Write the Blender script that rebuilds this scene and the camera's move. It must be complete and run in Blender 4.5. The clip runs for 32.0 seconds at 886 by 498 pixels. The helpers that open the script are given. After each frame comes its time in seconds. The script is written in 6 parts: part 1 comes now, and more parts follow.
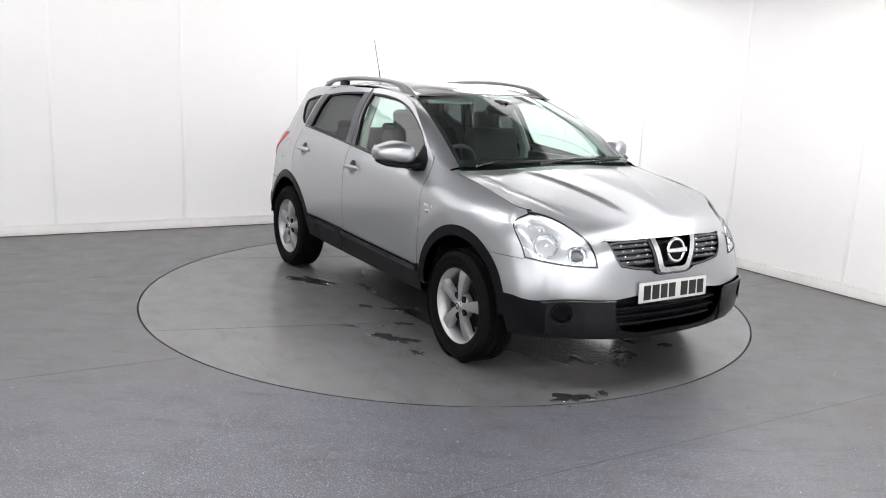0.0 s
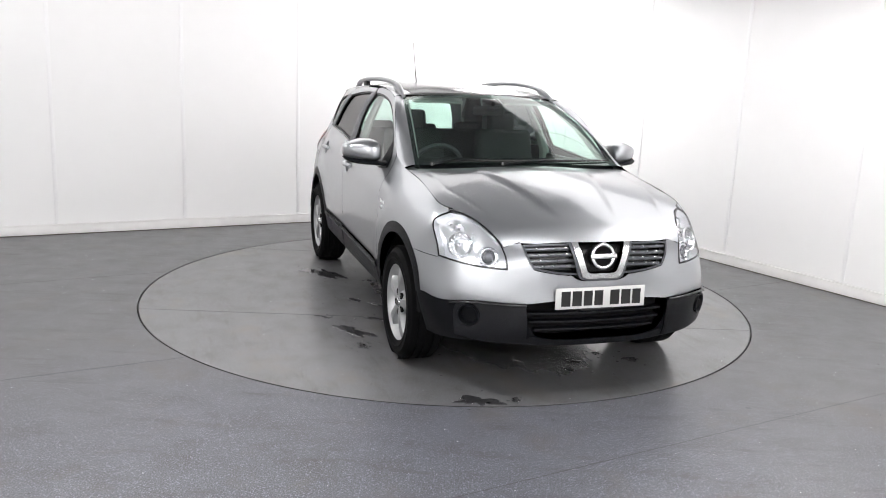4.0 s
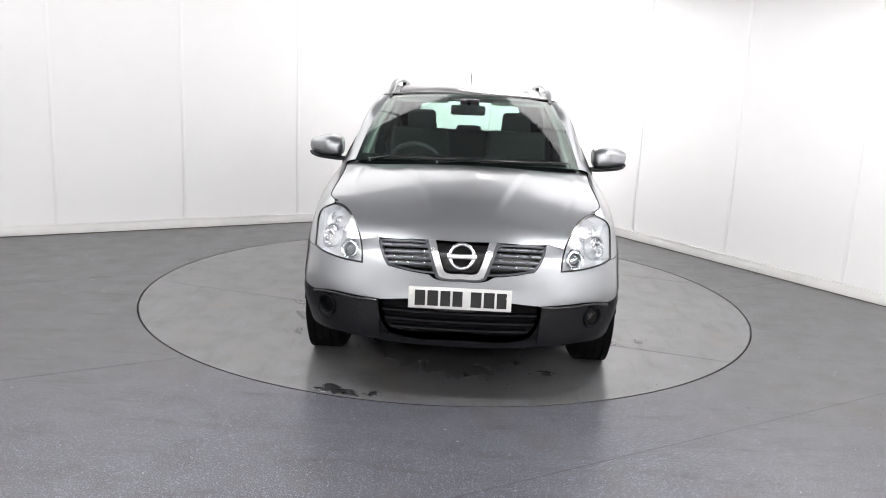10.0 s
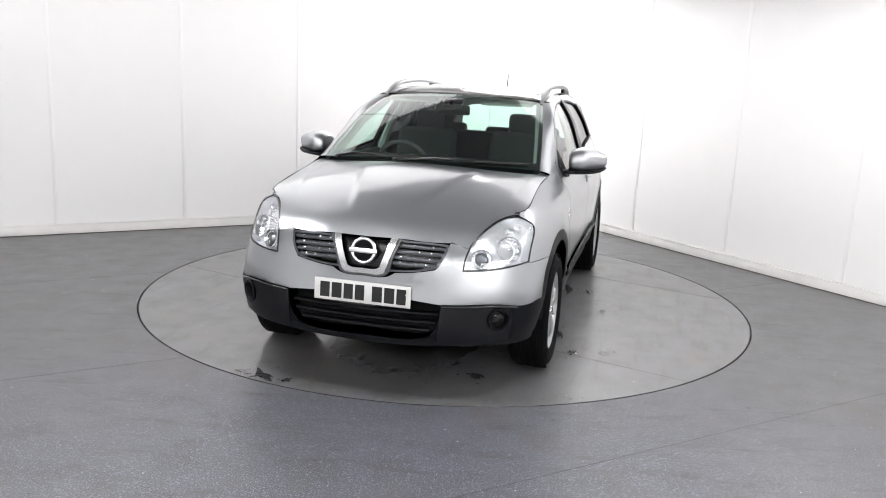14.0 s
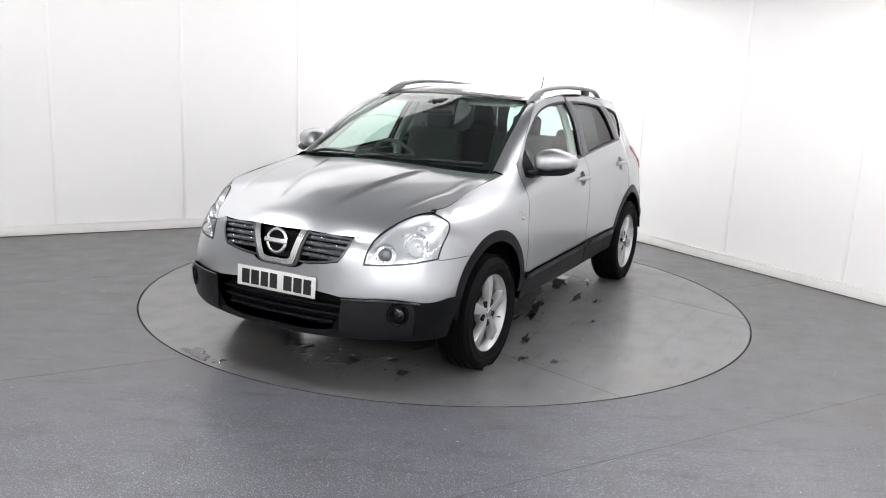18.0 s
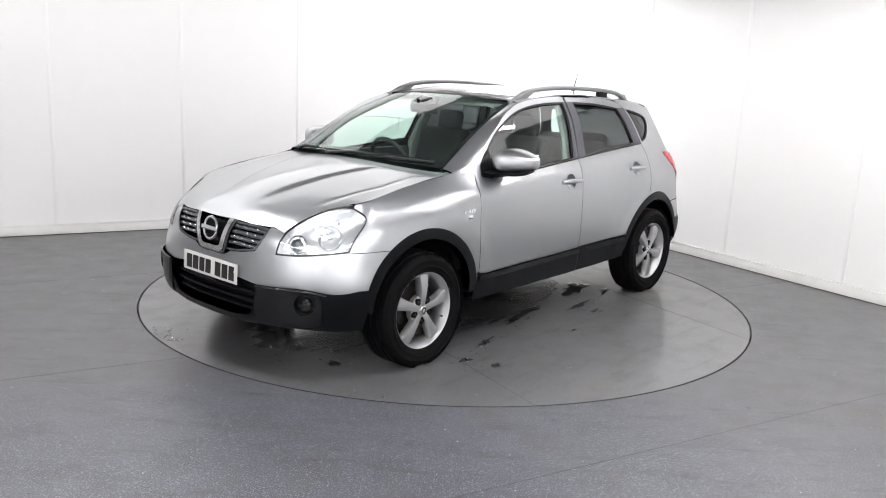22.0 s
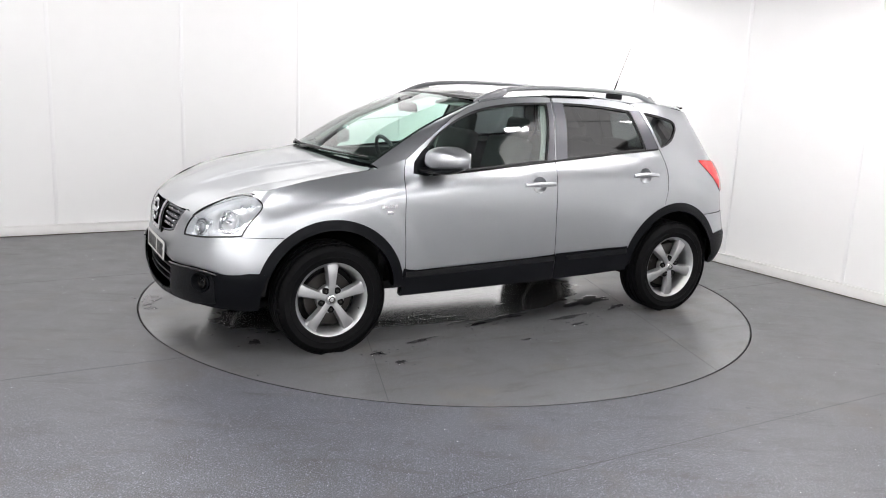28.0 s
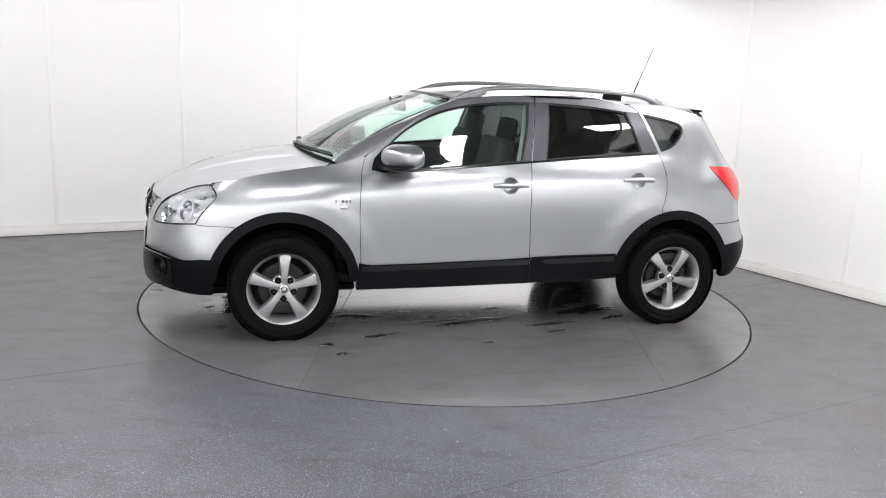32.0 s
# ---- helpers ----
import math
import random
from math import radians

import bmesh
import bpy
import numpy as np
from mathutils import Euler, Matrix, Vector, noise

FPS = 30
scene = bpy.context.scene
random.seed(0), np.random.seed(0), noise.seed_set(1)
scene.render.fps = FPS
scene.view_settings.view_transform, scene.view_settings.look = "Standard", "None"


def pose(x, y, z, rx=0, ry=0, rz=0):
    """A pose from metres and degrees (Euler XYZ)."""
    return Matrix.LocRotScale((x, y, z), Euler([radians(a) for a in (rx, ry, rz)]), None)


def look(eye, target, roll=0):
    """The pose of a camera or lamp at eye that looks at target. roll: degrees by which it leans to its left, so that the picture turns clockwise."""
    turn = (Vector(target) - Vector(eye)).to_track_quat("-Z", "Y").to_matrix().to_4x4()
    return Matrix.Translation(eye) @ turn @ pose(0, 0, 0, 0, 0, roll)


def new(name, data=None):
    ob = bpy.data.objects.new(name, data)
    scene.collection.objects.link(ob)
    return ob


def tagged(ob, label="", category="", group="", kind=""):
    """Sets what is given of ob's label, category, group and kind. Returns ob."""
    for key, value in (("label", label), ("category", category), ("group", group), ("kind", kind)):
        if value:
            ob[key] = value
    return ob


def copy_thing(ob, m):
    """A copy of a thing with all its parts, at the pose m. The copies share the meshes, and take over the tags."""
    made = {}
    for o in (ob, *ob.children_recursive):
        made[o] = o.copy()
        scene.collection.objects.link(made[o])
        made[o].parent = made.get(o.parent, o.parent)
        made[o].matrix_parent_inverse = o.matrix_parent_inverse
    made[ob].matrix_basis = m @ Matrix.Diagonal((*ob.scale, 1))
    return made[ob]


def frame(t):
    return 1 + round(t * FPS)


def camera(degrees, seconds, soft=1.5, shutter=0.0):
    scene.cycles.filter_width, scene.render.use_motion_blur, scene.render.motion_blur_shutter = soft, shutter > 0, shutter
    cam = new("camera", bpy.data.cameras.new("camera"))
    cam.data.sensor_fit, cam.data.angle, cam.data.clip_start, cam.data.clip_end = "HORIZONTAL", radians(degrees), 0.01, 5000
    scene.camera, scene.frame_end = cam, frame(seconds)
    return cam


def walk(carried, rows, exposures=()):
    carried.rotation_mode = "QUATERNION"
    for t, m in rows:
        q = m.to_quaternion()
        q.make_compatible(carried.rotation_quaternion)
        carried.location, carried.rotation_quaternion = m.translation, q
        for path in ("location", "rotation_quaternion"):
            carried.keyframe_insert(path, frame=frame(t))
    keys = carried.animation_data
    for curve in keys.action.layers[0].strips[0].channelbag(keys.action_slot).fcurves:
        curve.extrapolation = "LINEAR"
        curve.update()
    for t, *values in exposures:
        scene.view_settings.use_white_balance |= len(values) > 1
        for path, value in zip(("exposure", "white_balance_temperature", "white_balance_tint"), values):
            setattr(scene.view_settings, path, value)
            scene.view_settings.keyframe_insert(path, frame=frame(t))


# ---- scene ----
# A silver car turns on a round turntable in a white photo room; the camera stands still.

# ---- camera ----
cam = camera(55.7, 32.0, soft=1.0)
EYE, AIM, ROLL = (0.0, -6.213, 1.673), (-0.0288, -0.3464, 0.4142), 2.49
walk(cam, [(0.0, look(EYE, AIM, ROLL)), (32.0, look(EYE, AIM, ROLL))])

# ---- world, lights and exposure ----
world = bpy.data.worlds.new("world")
scene.world = world
world.use_nodes = True
world.node_tree.nodes["Background"].inputs["Color"].default_value = (0.9, 0.95, 1.0, 1)
world.node_tree.nodes["Background"].inputs["Strength"].default_value = 0.05
scene.view_settings.exposure = 0.0
PANEL_GLOW = 38.0
CEILING_Z = 2.62
CAR_X, CAR_Y = -0.011, 0.120      # the car's place on the turntable
TABLE_R = 2.213


def turn_at(t):
    """The turntable's angle in degrees at t seconds: 0 when the car faces the camera."""
    return -32.64 + 3.3954 * t - 0.00089 * t * t - 0.0000419 * t ** 3


def car_pose(t):
    a = radians(turn_at(t))
    f, l = Vector((-math.sin(a), -math.cos(a), 0)), Vector((math.cos(a), -math.sin(a), 0))
    o = f * CAR_X + l * CAR_Y
    return pose(o.x, o.y, 0, 0, 0, -90 - turn_at(t))


def table_pose(t):
    return pose(0, 0, 0, 0, 0, -90 - turn_at(t))


# ---- materials ----
def material(name):
    m = bpy.data.materials.new(name)
    m.use_nodes = True
    return m, m.node_tree.nodes, m.node_tree.links, m.node_tree.nodes["Principled BSDF"]


def plain(name, color, rough=0.5, metal=0.0, coat=0.0, grain=0.0, scale=200.0, bump=0.0, spread=0.0, emit=0.0, spec=0.5):
    """A surface with fine relief (bump), grain in its roughness and slow changes of tone (spread)."""
    m, n, l, b = material(name)
    b.inputs["Base Color"].default_value = (*color, 1)
    b.inputs["Roughness"].default_value = rough
    b.inputs["Metallic"].default_value = metal
    b.inputs["Coat Weight"].default_value = coat
    b.inputs["Coat Roughness"].default_value = 0.03
    b.inputs["Specular IOR Level"].default_value = spec
    if emit:
        b.inputs["Emission Color"].default_value = (*color, 1)
        b.inputs["Emission Strength"].default_value = emit
    co = n.new("ShaderNodeTexCoord")
    if grain or spread:
        t = n.new("ShaderNodeTexNoise")
        t.inputs["Scale"].default_value, t.inputs["Detail"].default_value = 6.0, 6
        l.new(co.outputs["Object"], t.inputs["Vector"])
        r = n.new("ShaderNodeMapRange")
        r.inputs["To Min"].default_value, r.inputs["To Max"].default_value = rough - grain, rough + grain
        l.new(t.outputs["Fac"], r.inputs["Value"])
        l.new(r.outputs["Result"], b.inputs["Roughness"])
        if spread:
            h = n.new("ShaderNodeMix")
            h.data_type = "RGBA"
            h.inputs["A"].default_value = (*[c * (1 - spread) for c in color], 1)
            h.inputs["B"].default_value = (*[c * (1 + spread) for c in color], 1)
            l.new(t.outputs["Fac"], h.inputs["Factor"])
            l.new(h.outputs["Result"], b.inputs["Base Color"])
    if bump:
        t2 = n.new("ShaderNodeTexNoise")
        t2.inputs["Scale"].default_value, t2.inputs["Detail"].default_value = scale, 3
        l.new(co.outputs["Object"], t2.inputs["Vector"])
        u = n.new("ShaderNodeBump")
        u.inputs["Strength"].default_value, u.inputs["Distance"].default_value = bump, 0.002
        l.new(t2.outputs["Fac"], u.inputs["Height"])
        l.new(u.outputs["Normal"], b.inputs["Normal"])
    return m


def thin_glass(name, tint, gloss=1.0):
    """A thin pane: what is behind it shows through in its tint, and the surface mirrors by Fresnel."""
    m, n, l, b = material(name)
    n.remove(b)
    out = n["Material Output"]
    tr, gl, mx = n.new("ShaderNodeBsdfTransparent"), n.new("ShaderNodeBsdfGlossy"), n.new("ShaderNodeMixShader")
    tr.inputs["Color"].default_value = (*tint, 1)
    gl.inputs["Roughness"].default_value = 0.015
    gl.inputs["Color"].default_value = (gloss, gloss, gloss, 1)
    lw, pw, ma = n.new("ShaderNodeLayerWeight"), n.new("ShaderNodeMath"), n.new("ShaderNodeMath")
    lw.inputs["Blend"].default_value = 0.5
    pw.operation, ma.operation = "POWER", "MULTIPLY_ADD"
    pw.inputs[1].default_value, ma.inputs[1].default_value, ma.inputs[2].default_value = 5.0, 0.90, 0.085
    l.new(lw.outputs["Facing"], pw.inputs[0])
    l.new(pw.outputs["Value"], ma.inputs[0])
    l.new(ma.outputs["Value"], mx.inputs["Fac"])
    l.new(tr.outputs["BSDF"], mx.inputs[1])
    l.new(gl.outputs["BSDF"], mx.inputs[2])
    l.new(mx.outputs["Shader"], out.inputs["Surface"])
    return m


def silver_paint():
    m, n, l, b = material("silver_metallic_paint")
    co = n.new("ShaderNodeTexCoord")
    t = n.new("ShaderNodeTexVoronoi")
    t.inputs["Scale"].default_value = 900
    l.new(co.outputs["Object"], t.inputs["Vector"])
    h = n.new("ShaderNodeMix")
    h.data_type = "RGBA"
    h.inputs["A"].default_value, h.inputs["B"].default_value = (0.345, 0.358, 0.374, 1), (0.470, 0.486, 0.505, 1)
    l.new(t.outputs["Color"], h.inputs["Factor"])
    l.new(h.outputs["Result"], b.inputs["Base Color"])
    b.inputs["Metallic"].default_value = 0.92
    b.inputs["Roughness"].default_value = 0.36
    b.inputs["Coat Weight"].default_value, b.inputs["Coat Roughness"].default_value = 0.8, 0.075
    w = n.new("ShaderNodeTexNoise")
    w.inputs["Scale"].default_value = 14
    l.new(co.outputs["Object"], w.inputs["Vector"])
    r = n.new("ShaderNodeMapRange")
    r.inputs["To Min"].default_value, r.inputs["To Max"].default_value = 0.31, 0.35
    l.new(w.outputs["Fac"], r.inputs["Value"])
    l.new(r.outputs["Result"], b.inputs["Roughness"])
    return m


def vinyl(name, base, speck, rough, wet=0.0, film=0.2, sparkle=0.24, washed=False):
    """Grey safety vinyl with small pale and blue chips, scuffs and slow stains; washed: wet in a wide patch round its
    middle, which also carries the car's shade in its colour.
    """
    m, n, l, b = material(name)
    co = n.new("ShaderNodeTexCoord")

    def tex(kind, scale, detail=4):
        t = n.new(kind)
        t.inputs["Scale"].default_value = scale
        if kind == "ShaderNodeTexNoise":
            t.inputs["Detail"].default_value = detail
        l.new(co.outputs["Object"], t.inputs["Vector"])
        return t

    def ramp(src, a, z):
        r = n.new("ShaderNodeMapRange")
        r.inputs["From Min"].default_value, r.inputs["From Max"].default_value = a, z
        l.new(src, r.inputs["Value"])
        return r.outputs["Result"]

    def mix(fac, a, bb):
        h = n.new("ShaderNodeMix")
        h.data_type = "RGBA"
        l.new(fac, h.inputs["Factor"])
        for key, v in (("A", a), ("B", bb)):
            if isinstance(v, tuple):
                h.inputs[key].default_value = (*v, 1)
            else:
                l.new(v, h.inputs[key])
        return h.outputs["Result"]

    big, mid, fine = tex("ShaderNodeTexNoise", 0.8, 6), tex("ShaderNodeTexNoise", 5, 8), tex("ShaderNodeTexNoise", 170, 1)
    chips, sparks = tex("ShaderNodeTexVoronoi", 105), tex("ShaderNodeTexVoronoi", 34)
    c = mix(ramp(big.outputs["Fac"], 0.3, 0.7), tuple(x * 0.86 for x in base), tuple(x * 1.12 for x in base))
    c = mix(ramp(mid.outputs["Fac"], 0.50, 0.74), c, (base[0] * 0.74, base[1] * 0.69, base[2] * 0.62))
    pale, deep = (1.25, 0.80) if washed else (1.9, 0.40)
    c = mix(ramp(fine.outputs["Fac"], 0.50, 0.66), c, tuple(x * pale for x in base))
    c = mix(ramp(fine.outputs["Fac"], 0.48, 0.34), c, tuple(x * deep for x in base))

    def some(v, size, share):
        """A share of the cells, each as a small grain in its middle."""
        near, col, few, both = n.new("ShaderNodeMath"), n.new("ShaderNodeSeparateColor"), n.new("ShaderNodeMath"), n.new("ShaderNodeMath")
        near.operation, few.operation, both.operation = "LESS_THAN", "GREATER_THAN", "MULTIPLY"
        l.new(v.outputs["Distance"], near.inputs[0])
        near.inputs[1].default_value = size
        l.new(v.outputs["Color"], col.inputs["Color"])
        l.new(col.outputs["Red"], few.inputs[0])
        few.inputs[1].default_value = 1 - share
        l.new(near.outputs["Value"], both.inputs[0])
        l.new(few.outputs["Value"], both.inputs[1])
        return both.outputs["Value"]

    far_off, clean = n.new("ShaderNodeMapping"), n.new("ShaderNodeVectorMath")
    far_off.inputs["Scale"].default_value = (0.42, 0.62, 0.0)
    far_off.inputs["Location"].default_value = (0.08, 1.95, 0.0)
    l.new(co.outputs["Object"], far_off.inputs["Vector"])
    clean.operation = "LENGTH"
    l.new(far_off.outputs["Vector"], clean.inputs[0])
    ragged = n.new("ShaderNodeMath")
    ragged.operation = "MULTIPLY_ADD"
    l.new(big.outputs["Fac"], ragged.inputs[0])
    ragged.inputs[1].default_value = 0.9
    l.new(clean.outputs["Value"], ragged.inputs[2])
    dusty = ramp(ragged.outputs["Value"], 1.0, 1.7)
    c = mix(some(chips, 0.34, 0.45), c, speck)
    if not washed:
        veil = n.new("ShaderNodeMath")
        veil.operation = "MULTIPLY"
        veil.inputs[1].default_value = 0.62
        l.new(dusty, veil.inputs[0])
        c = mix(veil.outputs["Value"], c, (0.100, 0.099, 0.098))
    drag, scuff = n.new("ShaderNodeMapping"), n.new("ShaderNodeTexNoise")
    drag.inputs["Scale"].default_value = (1.0, 5.5, 1.0)
    drag.inputs["Rotation"].default_value = (0, 0, radians(14))
    l.new(co.outputs["Object"], drag.inputs["Vector"])
    l.new(drag.outputs["Vector"], scuff.inputs["Vector"])
    scuff.inputs["Scale"].default_value, scuff.inputs["Detail"].default_value = 1.9, 9
    scuff.inputs["Roughness"].default_value = 0.72
    worn = n.new("ShaderNodeMath")
    worn.operation = "MULTIPLY"
    worn.inputs[1].default_value = 0.6
    l.new(ramp(scuff.outputs["Fac"], 0.54, 0.66), worn.inputs[0])
    c = mix(worn.outputs["Value"], c, (base[0] * 0.58, base[1] * 0.52, base[2] * 0.44))
    c = mix(some(sparks, 0.105, sparkle), c, (0.62, 0.63, 0.66))
    dirt = tex("ShaderNodeTexNoise", 1.7, 10)
    dirt.inputs["Roughness"].default_value = 0.7
    half = n.new("ShaderNodeMath")
    half.operation = "MULTIPLY"
    half.inputs[1].default_value = 0.75
    l.new(ramp(dirt.outputs["Fac"], 0.54, 0.70), half.inputs[0])
    c = mix(half.outputs["Value"], c, (base[0] * 1.15, base[1] * 0.98, base[2] * 0.76))
    b.inputs["Coat Weight"].default_value, b.inputs["Coat Roughness"].default_value = wet, film
    if washed:
        stretch, streak, away = n.new("ShaderNodeMapping"), n.new("ShaderNodeTexNoise"), n.new("ShaderNodeVectorMath")
        stretch.inputs["Scale"].default_value = (1.1, 6.0, 1.0)
        stretch.inputs["Rotation"].default_value = (0, 0, radians(12))
        l.new(co.outputs["Object"], stretch.inputs["Vector"])
        l.new(stretch.outputs["Vector"], streak.inputs["Vector"])
        streak.inputs["Scale"].default_value, streak.inputs["Detail"].default_value = 1.6, 5
        oval = n.new("ShaderNodeMapping")
        oval.inputs["Scale"].default_value = (0.52, 1.22, 0.0)
        oval.inputs["Location"].default_value = (-0.17, -0.10, 0.0)
        l.new(co.outputs["Object"], oval.inputs["Vector"])
        away.operation = "LENGTH"
        l.new(oval.outputs["Vector"], away.inputs[0])
        edge = n.new("ShaderNodeMath")
        edge.operation = "MULTIPLY_ADD"
        l.new(streak.outputs["Fac"], edge.inputs[0])
        edge.inputs[1].default_value = 0.25
        l.new(away.outputs["Value"], edge.inputs[2])
        damp_shade = ramp(edge.outputs["Value"], 1.18, 0.70)
        for key, dry, soaked in (("Coat Weight", wet, 1.0), ("Coat Roughness", film, 0.11)):
            k = n.new("ShaderNodeMapRange")
            k.inputs["To Min"].default_value, k.inputs["To Max"].default_value = dry, soaked
            l.new(damp_shade, k.inputs["Value"])
            l.new(k.outputs["Result"], b.inputs[key])
        # darker for wet vinyl and for the shade under the car, both in the colour
        darker = n.new("ShaderNodeMix")
        darker.data_type = "RGBA"
        darker.blend_type = "MULTIPLY"
        darker.inputs["B"].default_value = (0.52, 0.52, 0.53, 1)
        l.new(damp_shade, darker.inputs["Factor"])
        l.new(c, darker.inputs["A"])
        c = darker.outputs["Result"]
    l.new(c, b.inputs["Base Color"])
    r = n.new("ShaderNodeMapRange")
    r.inputs["To Min"].default_value, r.inputs["To Max"].default_value = rough - 0.10, rough + 0.10
    l.new(mid.outputs["Fac"], r.inputs["Value"])
    if washed:
        smoother = n.new("ShaderNodeMix")
        l.new(damp_shade, smoother.inputs["Factor"])
        l.new(r.outputs["Result"], smoother.inputs["A"])
        smoother.inputs["B"].default_value = 0.18
        l.new(smoother.outputs["Result"], b.inputs["Roughness"])
    else:
        l.new(r.outputs["Result"], b.inputs["Roughness"])
    u = n.new("ShaderNodeBump")
    u.inputs["Strength"].default_value, u.inputs["Distance"].default_value = 0.06 if washed else 0.12, 0.001
    l.new(fine.outputs["Fac"], u.inputs["Height"])
    l.new(u.outputs["Normal"], b.inputs["Normal"])
    return m


PAINT = silver_paint()
CLADDING = plain("black_grained_plastic", (0.0034, 0.0038, 0.0052), 0.40, spec=0.13, grain=0.04, bump=0.25, scale=700)
BLACK = plain("black_gloss_plastic", (0.010, 0.010, 0.011), 0.18, grain=0.04)
DARK = plain("dark_inner_metal", (0.006, 0.006, 0.0065), 0.8, spread=0.2, spec=0.1)
RUBBER = plain("tyre_rubber", (0.0045, 0.0045, 0.005), 0.65, spec=0.06, grain=0.08, bump=0.3, scale=300, spread=0.25)
SEAL = plain("rubber_seal", (0.012, 0.012, 0.012), 0.55, grain=0.05)
ALLOY = plain("silver_alloy", (0.40, 0.405, 0.412), 0.40, metal=0.85, coat=0.2, grain=0.04)
STEEL = plain("brake_steel", (0.045, 0.042, 0.040), 0.5, metal=0.9, grain=0.1, spread=0.2)
CHROME = plain("chrome", (0.80, 0.81, 0.82), 0.08, metal=1.0, grain=0.03)
SATIN = plain("satin_chrome", (0.76, 0.77, 0.78), 0.22, metal=0.95, grain=0.04)
GRILLE = plain("grey_grille_plastic", (0.085, 0.09, 0.10), 0.34, metal=0.35, grain=0.03)
PILLAR = plain("dark_pillar_film", (0.07, 0.07, 0.085), 0.35, grain=0.05)
SATIN_BLACK = plain("black_satin_plastic", (0.0034, 0.0038, 0.0052), 0.25, spec=0.42, grain=0.03)
GRIME = plain("dirty_sealant", (0.075, 0.058, 0.042), 0.8, spread=0.4)
SEAM = plain("grey_weld_cord", (0.040, 0.040, 0.042), 0.5, grain=0.05)
WHEEL_SKIN = plain("black_wheel_leather", (0.045, 0.046, 0.048), 0.35, grain=0.04)
CLOTH = plain("charcoal_seat_cloth", (0.019, 0.020, 0.021), 0.9, bump=0.08, scale=160, spread=0.25)
TRIM = plain("dark_cabin_plastic", (0.020, 0.021, 0.022), 0.6, grain=0.08, bump=0.2, scale=500)
LINING = plain("pale_grey_headlining", (0.42, 0.43, 0.41), 0.9, bump=0.2, scale=400, spread=0.08)
CLEAR = thin_glass("clear_glass", (0.76, 0.91, 0.85))
SCREEN = thin_glass("windscreen_glass", (0.72, 0.89, 0.82), 0.9)
PRIVACY = thin_glass("dark_privacy_glass", (0.07, 0.074, 0.078), 0.7)
LENS = thin_glass("clear_lamp_lens", (0.97, 0.98, 0.99), 0.6)
ROOF_GLASS = plain("black_roof_glass", (0.006, 0.006, 0.007), 0.14, coat=0.0, grain=0.01, spec=0.07)
RED = plain("red_lamp_plastic", (0.62, 0.012, 0.015), 0.12, coat=0.8, grain=0.03)
PLATE = plain("white_plate", (0.62, 0.62, 0.605), 0.3, coat=0.3, spread=0.03)
INK = plain("black_plate_ink", (0.008, 0.008, 0.008), 0.4)
WALL = plain("white_wall_panel", (0.86, 0.857, 0.855), 0.45, grain=0.08, spread=0.015, bump=0.06, scale=60)
JOINT = plain("white_joint_strip", (0.86, 0.857, 0.86), 0.35, grain=0.05)
SKIRT = plain("white_skirting", (0.84, 0.83, 0.82), 0.4, grain=0.08, spread=0.10)
# unseen ceiling, its colour lowered so that it bounces and mirrors less light
CEIL = plain("dimmed_grey_ceiling", (0.46, 0.46, 0.475), 0.8, spread=0.02, bump=0.1, scale=80)
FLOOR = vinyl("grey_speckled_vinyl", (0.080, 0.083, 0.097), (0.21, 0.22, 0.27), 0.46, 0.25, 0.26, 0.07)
DISC = vinyl("grey_turntable_vinyl", (0.116, 0.117, 0.122), (0.16, 0.165, 0.175), 0.44, 0.58, 0.22, 0.03, True)
DISC.node_tree.nodes["Principled BSDF"].inputs["Coat IOR"].default_value = 1.85
# glow of the wide fill panels added behind the camera
FILL_GLOW = plain("led_fill_panel", (1.0, 0.985, 0.985), 0.5, emit=PANEL_GLOW * 0.26)
WASH_GLOW = plain("led_wall_wash", (1.0, 0.985, 0.985), 0.5, emit=PANEL_GLOW * 0.043)
RING_GLOW = plain("led_square", (1.0, 0.985, 0.985), 0.5, emit=PANEL_GLOW * 2.3)
CORNER_GLOW = plain("led_corner_panel", (1.0, 0.985, 0.985), 0.5, emit=PANEL_GLOW * 0.55)
WATER = thin_glass("water_film", (0.55, 0.55, 0.56))


# ---- mesh helpers ----
def part(name, bm, mat, parent=None, label="", smooth=30):
    """Links a bmesh as one mesh object under parent."""
    me = bpy.data.meshes.new(name)
    if smooth:
        for f in bm.faces:
            f.smooth = True
        for e in bm.edges:
            if len(e.link_faces) == 2 and e.calc_face_angle(0) > radians(smooth):
                e.smooth = False
    bm.to_mesh(me)
    bm.free()
    me.materials.append(mat)
    ob = new(name, me)
    ob.parent = parent
    if label:
        tagged(ob, label)
    return ob


def empty(name, m=None, parent=None):
    ob = new(name)
    ob.empty_display_size = 0.1
    if m is not None:
        ob.matrix_basis = m
    ob.parent = parent
    return ob


def box(size, at=(0, 0, 0), bevel=0.0, bm=None, turn=None, seg=2):
    """A box of that size round at, with rounded edges."""
    b = bmesh.new()
    bmesh.ops.create_cube(b, size=1)
    bmesh.ops.scale(b, vec=size, verts=b.verts)
    if bevel:
        bmesh.ops.bevel(b, geom=b.edges[:], offset=bevel, segments=seg, affect="EDGES", profile=0.5)
    m = Matrix.Translation(at) @ (turn or Matrix())
    bmesh.ops.transform(b, matrix=m, verts=b.verts)
    return merged(bm, b)


def merged(bm, b):
    if bm is None:
        return b
    me = bpy.data.meshes.new("tmp")
    b.to_mesh(me)
    b.free()
    bm.from_mesh(me)
    bpy.data.meshes.remove(me)
    return bm


